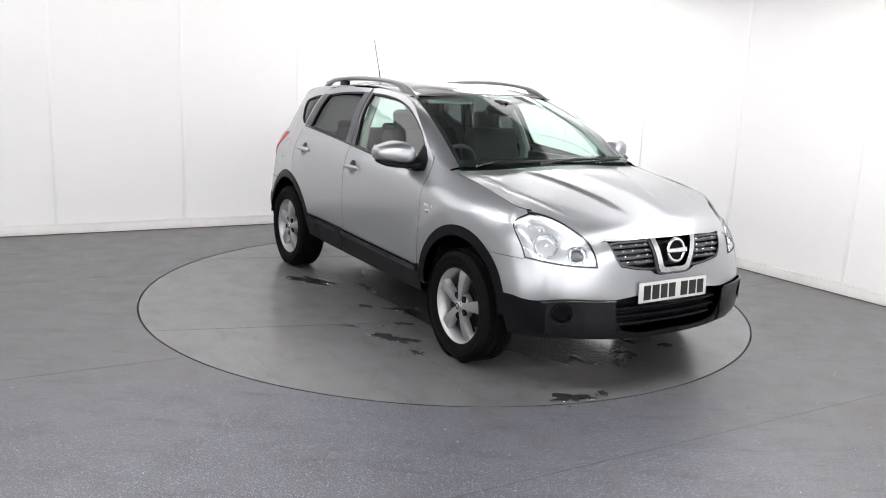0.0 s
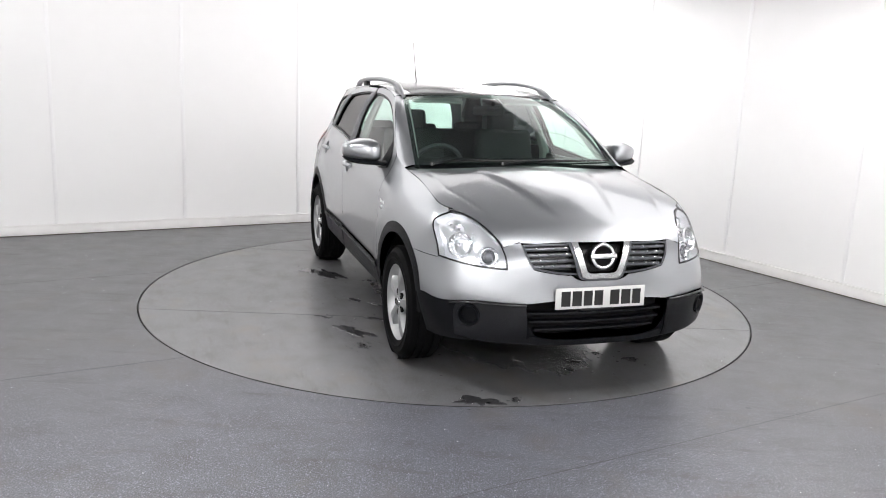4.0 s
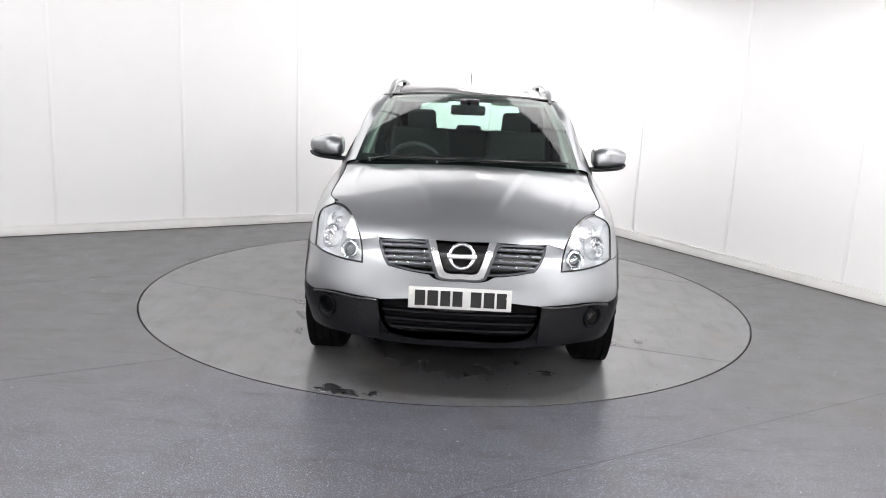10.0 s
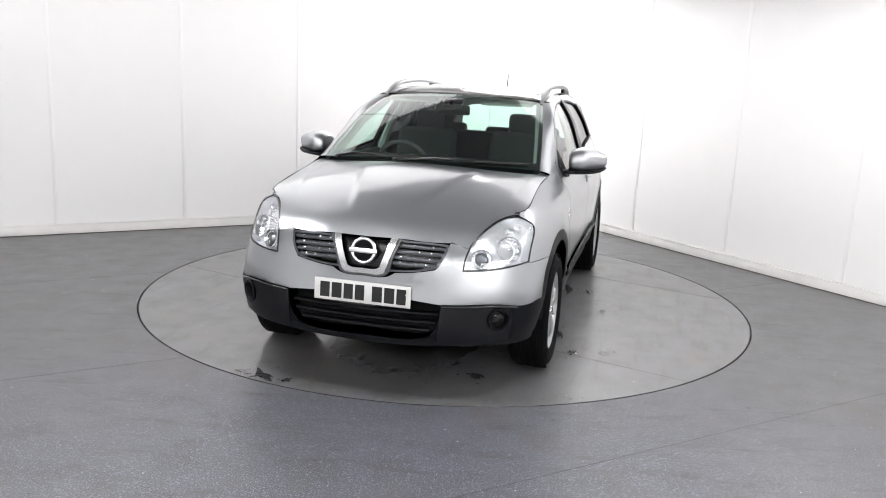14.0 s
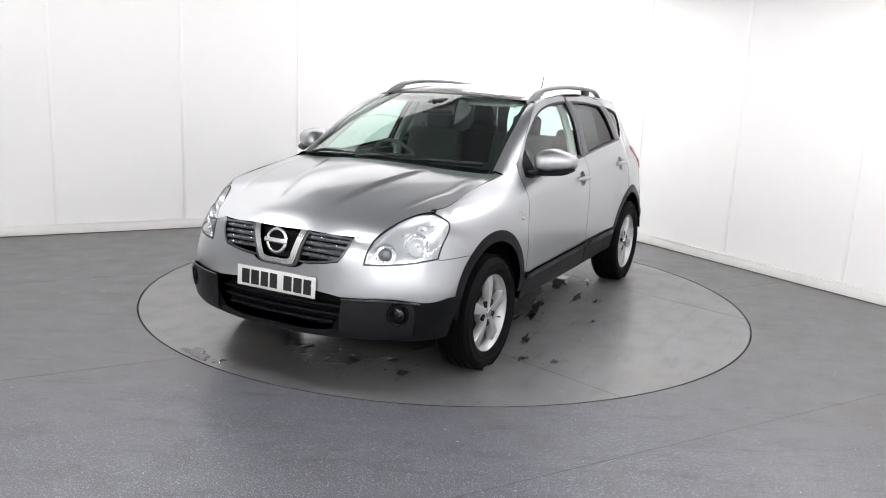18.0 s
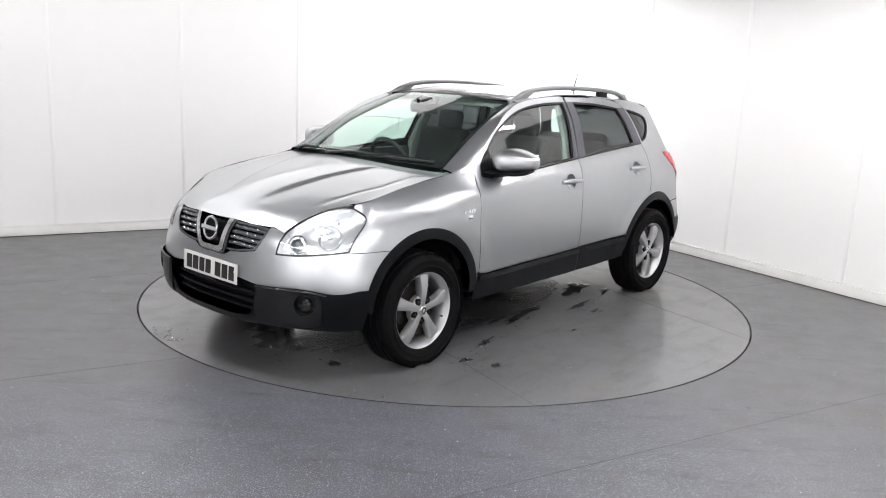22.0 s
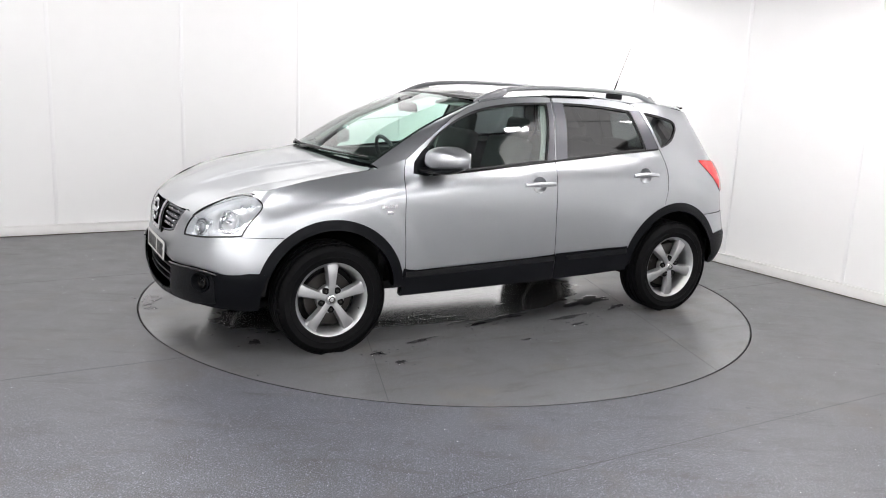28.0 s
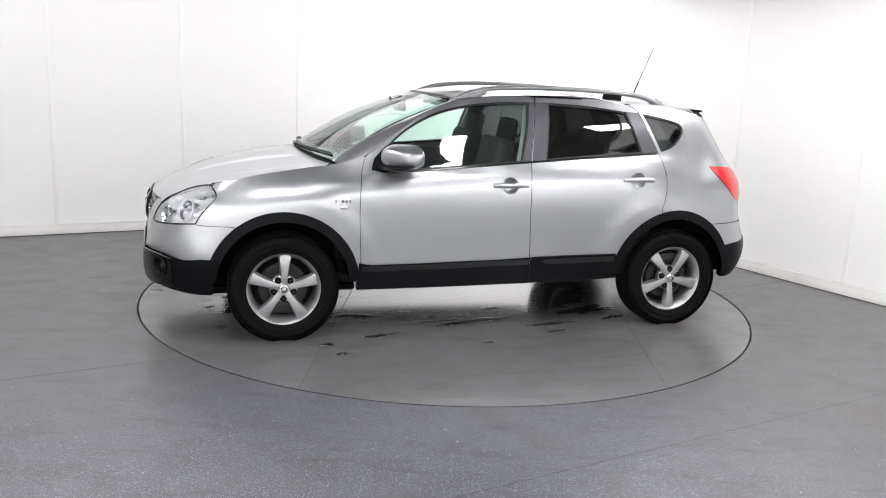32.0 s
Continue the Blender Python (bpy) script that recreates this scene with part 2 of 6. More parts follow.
def lathe(profile, n=48, m=None, bm=None, close=False):
    """Turns (radius, height) pairs round the z axis."""
    b = bmesh.new()
    rings = []
    for r, h in profile:
        rings.append([b.verts.new((r * math.cos(2 * math.pi * i / n), r * math.sin(2 * math.pi * i / n), h)) for i in range(n)])
    pairs = list(zip(rings, rings[1:])) + ([(rings[-1], rings[0])] if close else [])
    for p, q in pairs:
        for i in range(n):
            b.faces.new((p[i], p[(i + 1) % n], q[(i + 1) % n], q[i]))
    if not close:
        for ring, (r, h) in ((rings[0], profile[0]), (rings[-1], profile[-1])):
            if r < 0.004:
                bmesh.ops.contextual_create(b, geom=ring)
    bmesh.ops.recalc_face_normals(b, faces=b.faces[:])
    if m is not None:
        bmesh.ops.transform(b, matrix=m, verts=b.verts)
    return merged(bm, b)


def tube(points, radius, n=8, bm=None, flat=1.0, caps=True):
    """A round bar along points; flat squeezes it across. radius may be a list."""
    b = bmesh.new()
    pts = [Vector(p) for p in points]
    rad = radius if isinstance(radius, (list, tuple)) else [radius] * len(pts)
    rings, side = [], None
    for i, p in enumerate(pts):
        d = (pts[min(i + 1, len(pts) - 1)] - pts[max(i - 1, 0)]).normalized()
        ref = Vector((0, 0, 1)) if abs(d.z) < 0.9 else Vector((0, 1, 0))
        s = d.cross(ref).normalized()
        if side is not None and s.dot(side) < 0:
            s = -s
        side = s
        u = s.cross(d).normalized()
        rings.append([b.verts.new(p + rad[i] * (s * math.cos(2 * math.pi * k / n) + u * flat * math.sin(2 * math.pi * k / n))) for k in range(n)])
    for p, q in zip(rings, rings[1:]):
        for k in range(n):
            b.faces.new((p[k], p[(k + 1) % n], q[(k + 1) % n], q[k]))
    if caps:
        b.faces.new(rings[0])
        b.faces.new(rings[-1])
    bmesh.ops.recalc_face_normals(b, faces=b.faces[:])
    return merged(bm, b)


# ---- smooth surfaces ----
class Spline:
    """Natural cubic spline weights on given knots, straight beyond its ends."""

    def __init__(self, knots):
        k = self.k = np.array(knots, float)
        n, h = len(k), np.diff(k)
        a, d = np.zeros((n, n)), np.zeros((n, n))
        a[0, 0] = a[-1, -1] = 1
        for i in range(1, n - 1):
            a[i, i - 1:i + 2] = h[i - 1], 2 * (h[i - 1] + h[i]), h[i]
            d[i, i - 1:i + 2] = 6 / h[i - 1], -6 / h[i - 1] - 6 / h[i], 6 / h[i]
        self.m = np.linalg.solve(a, d)

    def __call__(self, q):
        q = np.atleast_1d(np.asarray(q, float))
        k, n = self.k, len(self.k)
        c = np.clip(q, k[0], k[-1])
        i = np.clip(np.searchsorted(k, c) - 1, 0, n - 2)
        h = k[i + 1] - k[i]
        t1, t0 = (c - k[i]) / h, (k[i + 1] - c) / h
        e = np.eye(n)
        w = t0[:, None] * e[i] + t1[:, None] * e[i + 1]
        w += ((t0 ** 3 - t0) * h * h / 6)[:, None] * self.m[i] + ((t1 ** 3 - t1) * h * h / 6)[:, None] * self.m[i + 1]
        s = (e[i + 1] - e[i]) / h[:, None] + (-(3 * t0 ** 2 - 1) * h / 6)[:, None] * self.m[i] + ((3 * t1 ** 2 - 1) * h / 6)[:, None] * self.m[i + 1]
        return w + (q - c)[:, None] * s


def curve(points, n=24):
    """n points along a smooth curve through the given ones."""
    p = np.array(points, float)
    k = np.concatenate([[0], np.cumsum(np.linalg.norm(np.diff(p, axis=0), axis=1) ** 0.7)])
    return Spline(k)(np.linspace(0, k[-1], n)) @ p


def step(x, a, b):
    t = np.clip((x - a) / (b - a), 0, 1)
    return t * t * (3 - 2 * t)


# the car's sides: half widths by height (rows) and place along the car (columns)
SIDE_X = (-1.52, -1.315, -0.9, -0.3, 0.3, 0.85, 1.315, 1.62)
SIDE_ROWS = {
    0.25: (0.810, 0.835, 0.830, 0.830, 0.830, 0.830, 0.835, 0.815),
    0.45: (0.858, 0.872, 0.864, 0.858, 0.858, 0.866, 0.875, 0.862),
    0.62: (0.858, 0.878, 0.878, 0.874, 0.874, 0.879, 0.882, 0.862),
    0.80: (0.848, 0.872, 0.880, 0.880, 0.880, 0.882, 0.874, 0.840),
    0.95: (0.818, 0.850, 0.867, 0.870, 0.868, 0.860, 0.824, 0.766),
    1.03: (0.782, 0.823, 0.845, 0.846, 0.840, 0.814, 0.738, 0.672),
    1.12: (0.735, 0.782, 0.802, 0.806, 0.800, 0.758, 0.620, 0.560),
    1.25: (0.685, 0.732, 0.750, 0.755, 0.748, 0.700, 0.600, 0.540),
    1.38: (0.632, 0.676, 0.690, 0.695, 0.690, 0.650, 0.560, 0.500),
    1.53: (0.540, 0.570, 0.580, 0.585, 0.580, 0.560, 0.500, 0.450)}
FRONT_ROWS = {
    0.22: ((2.100, 0), (2.085, 0.25), (2.050, 0.45), (1.980, 0.60), (1.880, 0.70), (1.780, 0.77)),
    0.34: ((2.155, 0), (2.142, 0.25), (2.108, 0.45), (2.045, 0.61), (1.950, 0.725), (1.835, 0.795)),
    0.45: ((2.158, 0), (2.146, 0.25), (2.120, 0.45), (2.060, 0.61), (1.965, 0.735), (1.850, 0.815)),
    0.56: ((2.138, 0), (2.130, 0.25), (2.112, 0.45), (2.060, 0.61), (1.965, 0.738), (1.850, 0.815)),
    0.68: ((2.133, 0), (2.122, 0.25), (2.095, 0.45), (2.035, 0.60), (1.940, 0.730), (1.835, 0.795)),
    0.80: ((2.112, 0), (2.096, 0.25), (2.052, 0.45), (1.985, 0.59), (1.890, 0.710), (1.790, 0.782)),
    0.90: ((2.040, 0), (2.020, 0.25), (1.965, 0.43), (1.885, 0.575), (1.805, 0.665), (1.735, 0.745)),
    1.00: ((1.930, 0), (1.910, 0.25), (1.860, 0.42), (1.790, 0.55), (1.725, 0.620), (1.675, 0.665))}
REAR_ROWS = {
    0.25: ((-1.80, 0.745), (-1.89, 0.64), (-1.96, 0.50), (-1.99, 0.30), (-2.00, 0)),
    0.40: ((-1.878, 0.775), (-1.978, 0.66), (-2.068, 0.50), (-2.108, 0.30), (-2.123, 0)),
    0.55: ((-1.898, 0.775), (-1.998, 0.66), (-2.088, 0.50), (-2.128, 0.30), (-2.143, 0)),
    0.68: ((-1.872, 0.770), (-1.962, 0.65), (-2.042, 0.48), (-2.077, 0.30), (-2.092, 0)),
    0.85: ((-1.846, 0.760), (-1.936, 0.64), (-2.001, 0.48), (-2.046, 0.30), (-2.066, 0)),
    1.00: ((-1.816, 0.735), (-1.911, 0.62), (-1.971, 0.47), (-2.016, 0.30), (-2.036, 0)),
    1.10: ((-1.762, 0.695), (-1.842, 0.60), (-1.902, 0.46), (-1.947, 0.30), (-1.967, 0)),
    1.25: ((-1.680, 0.640), (-1.750, 0.56), (-1.810, 0.44), (-1.860, 0.28), (-1.880, 0)),
    1.40: ((-1.59, 0.585), (-1.66, 0.52), (-1.72, 0.42), (-1.77, 0.27), (-1.79, 0)),
    1.53: ((-1.54, 0.510), (-1.60, 0.46), (-1.66, 0.38), (-1.71, 0.25), (-1.73, 0))}
HUB_X, HUB_Z, ARCH_Z = 1.315, 0.328, 0.343


class Wrap:
    """The car's skin below the roof, from the middle of the nose round the left side to the middle of the tail."""

    def __init__(self):
        self.fz, self.sz, self.rz = (Spline(list(r)) for r in (FRONT_ROWS, SIDE_ROWS, REAR_ROWS))
        self.f = np.array(list(FRONT_ROWS.values()))
        self.s = np.array(list(SIDE_ROWS.values()))[:, ::-1]
        self.r = np.array(list(REAR_ROWS.values()))
        self.sx = np.array(SIDE_X)[::-1]
        x, y = self.net(np.array([0.62]))
        d = np.hypot(np.diff(x[0]), np.diff(y[0]))
        self.knots = np.concatenate([[0], np.cumsum(d)])
        self.end = self.knots[-1]
        self.w = Spline(self.knots)

    def net(self, z):
        wf, ws, wr = self.fz(np.minimum(z, 1.04)), self.sz(z), self.rz(z)
        x = np.concatenate([wf @ self.f[:, :, 0], np.repeat(self.sx[None], len(z), 0), wr @ self.r[:, :, 0]], 1)
        y = np.concatenate([wf @ self.f[:, :, 1], ws @ self.s, wr @ self.r[:, :, 1]], 1)
        return x, y

    def at(self, s, z):
        s, z = np.atleast_1d(np.asarray(s, float)), np.atleast_1d(np.asarray(z, float))
        over = s > self.end
        a = np.where(over, 2 * self.end - s, np.abs(s))
        sign = np.where(over | (s < 0), -1.0, 1.0)
        x, y = self.net(z)
        w = self.w(a)
        px, py = (w * x).sum(1), (w * y).sum(1)
        for hx in (HUB_X, -HUB_X):           # swollen wing over each wheel
            r = np.hypot(px - hx, z - HUB_Z)
            py = py + np.where(py > 0.7, 0.007 * step(r, 0.66, 0.55) * step(z, 0.3, 0.5), 0)
        line = 0.985 + (0.9 - px) * 0.070    # shoulder crease
        fade = step(px, 1.35, 0.9) * step(px, -1.5, -1.0)
        py = py + fade * 0.006 * (step(z, line + 0.030, line - 0.004) - step(z, line - 0.004, line - 0.16))
        return np.stack([px, py * sign, z], 1)

    def by_x(self, x, z):
        """How far round the skin lies x, on the left side."""
        x, z = np.atleast_1d(np.asarray(x, float)), np.atleast_1d(np.asarray(z, float))
        lo, hi = np.zeros(len(x)), np.full(len(x), self.end)
        for _ in range(26):
            mid = (lo + hi) / 2
            more = self.at(mid, z)[:, 0] > x
            lo, hi = np.where(more, mid, lo), np.where(more, hi, mid)
        return (lo + hi) / 2

    def by_y(self, y, z, rear=False):
        """How far round the skin lies y, on the nose or on the tail."""
        y, z = np.atleast_1d(np.asarray(y, float)), np.atleast_1d(np.asarray(z, float))
        lo, hi = (np.full(len(y), self.knots[-6]), np.full(len(y), self.end)) if rear else (np.zeros(len(y)), np.full(len(y), self.knots[6]))
        for _ in range(26):
            mid = (lo + hi) / 2
            v = self.at(mid, z)[:, 1]
            more = v > y if rear else v < y
            lo, hi = np.where(more, mid, lo), np.where(more, hi, mid)
        return (lo + hi) / 2


WRAP = Wrap()


class Sheet:
    """A height over (x, y), the same on both sides."""

    def __init__(self, xs, ys, rows, bulge=None):
        self.wx, self.bulge = Spline(xs), bulge
        full = [-y for y in ys[:0:-1]] + list(ys)
        self.wy = Spline(full)
        r = np.array(rows)
        self.g = np.concatenate([r[:0:-1], r], 0)

    def at(self, x, y):
        x, y = np.atleast_1d(np.asarray(x, float)), np.atleast_1d(np.asarray(y, float))
        z = np.einsum("ij,jk,ik->i", self.wy(y), self.g, self.wx(x))
        if self.bulge:
            z = z + self.bulge(x, np.abs(y))
        return np.stack([x, y, z], 1)


def bonnet_ridge(x, y):
    """A raised middle that narrows towards the grille, and a shallow groove along each edge."""
    c = 0.247 - 0.27 * (x - 1.6)
    rise = 0.0095 * step(y, c + 0.030, c - 0.024) * step(x, 2.0, 1.72) * step(x, 1.10, 1.34)
    g = 0.640 - 0.30 * np.maximum(x - 1.45, 0)
    return rise - 0.0022 * np.exp(-((y - g) / 0.017) ** 2) * step(x, 1.9, 1.7) * step(x, 1.02, 1.2)


BONNET = Sheet((0.95, 1.25, 1.5, 1.75, 1.9, 2.0, 2.1), (0, 0.25, 0.5, 0.75), (
    (1.132, 1.097, 1.055, 0.996, 0.945, 0.900, 0.828),
    (1.127, 1.088, 1.044, 0.978, 0.928, 0.887, 0.815),
    (1.106, 1.065, 1.020, 0.954, 0.897, 0.838, 0.722),
    (1.080, 1.038, 0.995, 0.934, 0.862, 0.785, 0.650)), bonnet_ridge)
ROOF = Sheet((-1.87, -1.6, -1.2, -0.7, -0.3, 0.05, 0.3, 0.45), (0, 0.3, 0.6), (
    (1.455, 1.497, 1.538, 1.562, 1.566, 1.550, 1.513, 1.478),
    (1.447, 1.490, 1.531, 1.555, 1.559, 1.542, 1.505, 1.469),
    (1.405, 1.450, 1.492, 1.517, 1.522, 1.504, 1.462, 1.420)))


class Loft:
    """A sheet between rails: u along them, v from the first to the last, with a swelling between."""

    def __init__(self, rails, swell=(0, 0, 0)):
        self.r = [np.array(r, float) for r in rails]
        self.swell = np.array(swell, float)
        self.u = Spline(np.linspace(0, 1, len(self.r[0])))
        self.v = Spline(np.linspace(0, 1, len(self.r))) if len(rails) > 2 else None

    def at(self, u, v):
        u, v = np.atleast_1d(np.asarray(u, float)), np.atleast_1d(np.asarray(v, float))
        wu = self.u(u)
        c = np.stack([wu @ r for r in self.r], 1)
        w = self.v(v) if self.v else np.stack([1 - v, v], 1)
        return (c * w[:, :, None]).sum(1) + (4 * v * (1 - v))[:, None] * self.swell


def inside(p, loop):
    x, y, r = p[:, 0], p[:, 1], np.zeros(len(p), bool)
    q = np.array(loop)
    for (x0, y0), (x1, y1) in zip(q, np.roll(q, -1, 0)):
        if y0 != y1:
            r ^= ((y0 > y) != (y1 > y)) & (x < (x1 - x0) * (y - y0) / (y1 - y0) + x0)
    return r


def resample(loop, d):
    """Points at most d apart round a closed outline."""
    out = []
    q = [np.array(p, float) for p in loop]
    for a, b in zip(q, q[1:] + q[:1]):
        k = max(1, math.ceil(np.linalg.norm(b - a) / d))
        out += [a + (b - a) * i / k for i in range(k)]
    keep = [out[0]]
    for p in out[1:]:
        if np.linalg.norm(p - keep[-1]) > 1e-4:
            keep.append(p)
    if np.linalg.norm(keep[0] - keep[-1]) < 1e-4:
        keep.pop()
    return np.array(keep)


def skin(surface, loops, d=0.03, lift=0.0, hem=0.012, flip=False, mirror=False, round_edge=0.0, edge=None):
    """Data of a panel: the part of a surface inside loops (outline first, then holes), with hems bent inwards round it."""
    from mathutils.geometry import delaunay_2d_cdt
    rings = [resample(l, edge or d * 0.8) for l in loops]
    allp = np.concatenate(rings)
    lo, hi = allp.min(0), allp.max(0)
    gx, gy = np.meshgrid(np.arange(lo[0] + d / 2, hi[0], d), np.arange(lo[1] + d / 2, hi[1], d))
    g = np.stack([gx.ravel(), gy.ravel()], 1)
    ok = np.zeros(len(g), bool)
    for r in rings:
        ok ^= inside(g, r)
    g = g[ok]
    near = np.full(len(g), 9.0)
    for i in range(0, len(allp), 200):
        near = np.minimum(near, np.sqrt(((g[:, None] - allp[None, i:i + 200]) ** 2).sum(2)).min(1)) if len(g) else near
    g = g[near > d * 0.45]
    edges, k = [], 0
    for r in rings:
        n = len(r)
        edges += [(k + i, k + (i + 1) % n) for i in range(n)]
        k += n
    pts = np.concatenate([allp, g])
    v2, _, f2, *_ = delaunay_2d_cdt([Vector(p) for p in pts], edges, [], 0, 1e-6)
    v2 = np.array([tuple(v) for v in v2])
    f2 = np.array(f2)
    cen = v2[f2].mean(1)
    ok = np.zeros(len(cen), bool)
    for r in rings:
        ok ^= inside(cen, r)
    f2 = f2[ok]
    e = 0.004

    def place(q):
        p = surface.at(q[:, 0], q[:, 1])
        a = surface.at(q[:, 0] + e, q[:, 1]) - surface.at(q[:, 0] - e, q[:, 1])
        b = surface.at(q[:, 0], q[:, 1] + e) - surface.at(q[:, 0], q[:, 1] - e)
        n = np.cross(a, b)
        n /= np.maximum(np.linalg.norm(n, axis=1), 1e-9)[:, None]
        return p, -n if flip else n

    p, nor = place(v2)
    p = p + nor * lift
    if round_edge:
        dist = np.full(len(v2), 9.0)
        for i in range(0, len(allp), 200):
            dist = np.minimum(dist, np.sqrt(((v2[:, None] - allp[None, i:i + 200]) ** 2).sum(2)).min(1))
        p = p - nor * (round_edge * (1 - np.clip(dist / (2 * round_edge), 0, 1)) ** 2)[:, None]
    verts, norms, faces = [p], [nor], []
    tri = f2 if not flip else f2[:, ::-1]
    faces += [tuple(t) for t in tri]
    k = len(p)
    if hem:
        for ring in rings:
            bp, bn = place(ring)
            bp = bp + bn * (lift - (round_edge if round_edge else 0))
            n = len(ring)
            out = np.roll(bp, -1, 0) - np.roll(bp, 1, 0)
            side = np.cross(out, bn)
            side /= np.maximum(np.linalg.norm(side, axis=1), 1e-9)[:, None]
            verts += [bp, bp - bn * hem]
            norms += [side, side]
            faces += [(k + i, k + (i + 1) % n, k + n + (i + 1) % n, k + n + i) for i in range(n)]
            k += 2 * n
    verts, norms = np.concatenate(verts), np.concatenate(norms)
    if mirror:
        verts, norms = verts * (1, -1, 1), norms * (1, -1, 1)
        faces = [f[::-1] for f in faces]
    return verts, norms, faces


def panel(name, data, mat, parent=None, label="", exact=True, flat=False):
    v, n, f = data
    me = bpy.data.meshes.new(name)
    me.from_pydata(v.tolist(), [], [tuple(int(i) for i in t) for t in f])
    me.update()
    me.polygons.foreach_set("use_smooth", [not flat] * len(me.polygons))
    if exact:
        me.normals_split_custom_set_from_vertices(n.tolist())
    me.materials.append(mat)
    ob = new(name, me)
    ob.parent = parent
    if label:
        tagged(ob, label)
    return ob


def on_side(points, n=16, straight=False):
    """An outline piece given as (x, z) on the car's side, as places on the skin."""
    c = np.array(points, float) if straight else curve(points, n)
    return list(zip(WRAP.by_x(c[:, 0], c[:, 1]), c[:, 1]))


def on_nose(points, n=16, straight=False):
    """An outline piece given as (y, z) on the nose."""
    c = np.array(points, float) if straight else curve(points, n)
    return list(zip(WRAP.by_y(c[:, 0], c[:, 1]), c[:, 1]))


def on_tail(points, n=12, straight=False):
    c = np.array(points, float) if straight else curve(points, n)
    return list(zip(WRAP.by_y(c[:, 0], c[:, 1], True), c[:, 1]))


def across(half):
    """A whole outline from its left half, given from the middle outwards and back to the middle."""
    return half + [(-s, z) for s, z in half[::-1]]


def arch(cx, r, a0, a1, n=20):
    """Points (x, z) on a circle round a wheel, from angle a0 to a1 (0 is forward, 90 up)."""
    return [(cx + r * math.cos(radians(a0 + (a1 - a0) * i / (n - 1))), ARCH_Z + r * math.sin(radians(a0 + (a1 - a0) * i / (n - 1)))) for i in range(n)]


# ---- the room ----
CORNER = Vector((0.927, 4.005, 0))
ALONG_A = Vector((math.cos(radians(28.9)), math.sin(radians(28.9)), 0))      # along the long wall
ALONG_B = Vector((math.cos(radians(-56.6)), math.sin(radians(-56.6)), 0))    # along the other wall
FAR_A, FAR_B = CORNER - ALONG_A * 9.0, CORNER + ALONG_B * 11.2
FAR_D = FAR_A + ALONG_B * 11.2


def plane_frame(origin, along, normal):
    """x along a wall, y out of it into the room, z up."""
    m = Matrix.Identity(4)
    m.col[0][:3], m.col[1][:3], m.col[2][:3], m.col[3][:3] = along, normal, (0, 0, 1), origin
    return m


def inward(a, b):
    d = (b - a).normalized()
    n = Vector((-d.y, d.x, 0))
    mid = (CORNER + FAR_D) / 2
    return n if n.dot(mid - a) > 0 else -n


def wall(name, a, b, joints, detailed, label):
    d, length = (b - a).normalized(), (b - a).length
    nrm = inward(a, b)
    handed = d.cross(nrm).z > 0
    if not handed:
        a, b, d = b, a, -d
        joints = [length - j for j in joints]
    root = part(name, box((length + 0.24, 0.12, CEILING_Z), (length / 2, -0.066, CEILING_Z / 2)), WALL)
    root.matrix_basis = plane_frame(a, d, nrm)
    tagged(root, label, "wall", kind="structure")
    edges = [0.0] + sorted(joints) + [length]
    for i, (p, q) in enumerate(zip(edges, edges[1:])):
        part("panel", box((q - p - 0.004, 0.006, CEILING_Z - 0.1), ((p + q) / 2, -0.003, CEILING_Z / 2 + 0.05), 0.0015, seg=1), WALL, root)
    if detailed:
        for j in sorted(joints):
            part("joint_strip", box((0.034, 0.005, CEILING_Z - 0.1), (j, 0.0022, CEILING_Z / 2 + 0.05), 0.0018), JOINT, root)
    sk = part("baseboard", box((length, 0.016, 0.088), (length / 2, 0.008, 0.0445), 0.004), SKIRT)
    part("trim", box((length, 0.022, 0.008), (length / 2, 0.011, 0.093), 0.003), SKIRT, sk)
    part("floor_seal", box((length, 0.006, 0.007), (length / 2, 0.0185, 0.0035), 0.002), GRIME, sk, "dirty brown sealant line along the floor")
    sk.matrix_basis = plane_frame(a, d, nrm)
    tagged(sk, "white painted skirting board along the wall, scuffed", "baseboard", kind="structure")
    return root


wall("wall_north", FAR_A, CORNER, [9.0 - j for j in (0.56, 1.73, 2.90, 4.07, 5.24, 6.41, 7.58, 8.75)], True, "white smooth panelled wall with narrow joint strips")
wall("wall_east", CORNER, FAR_B, [0.65, 1.835, 3.02, 4.21, 5.40, 6.59, 7.78, 8.97, 10.16], True, "white smooth panelled wall with narrow joint strips")
wall("wall_south", FAR_B, FAR_D, [2.4, 4.8, 7.2], False, "plain white wall behind the camera")
wall("wall_west", FAR_D, FAR_A, [3.0, 6.0, 9.0], False, "plain white wall closing the room")


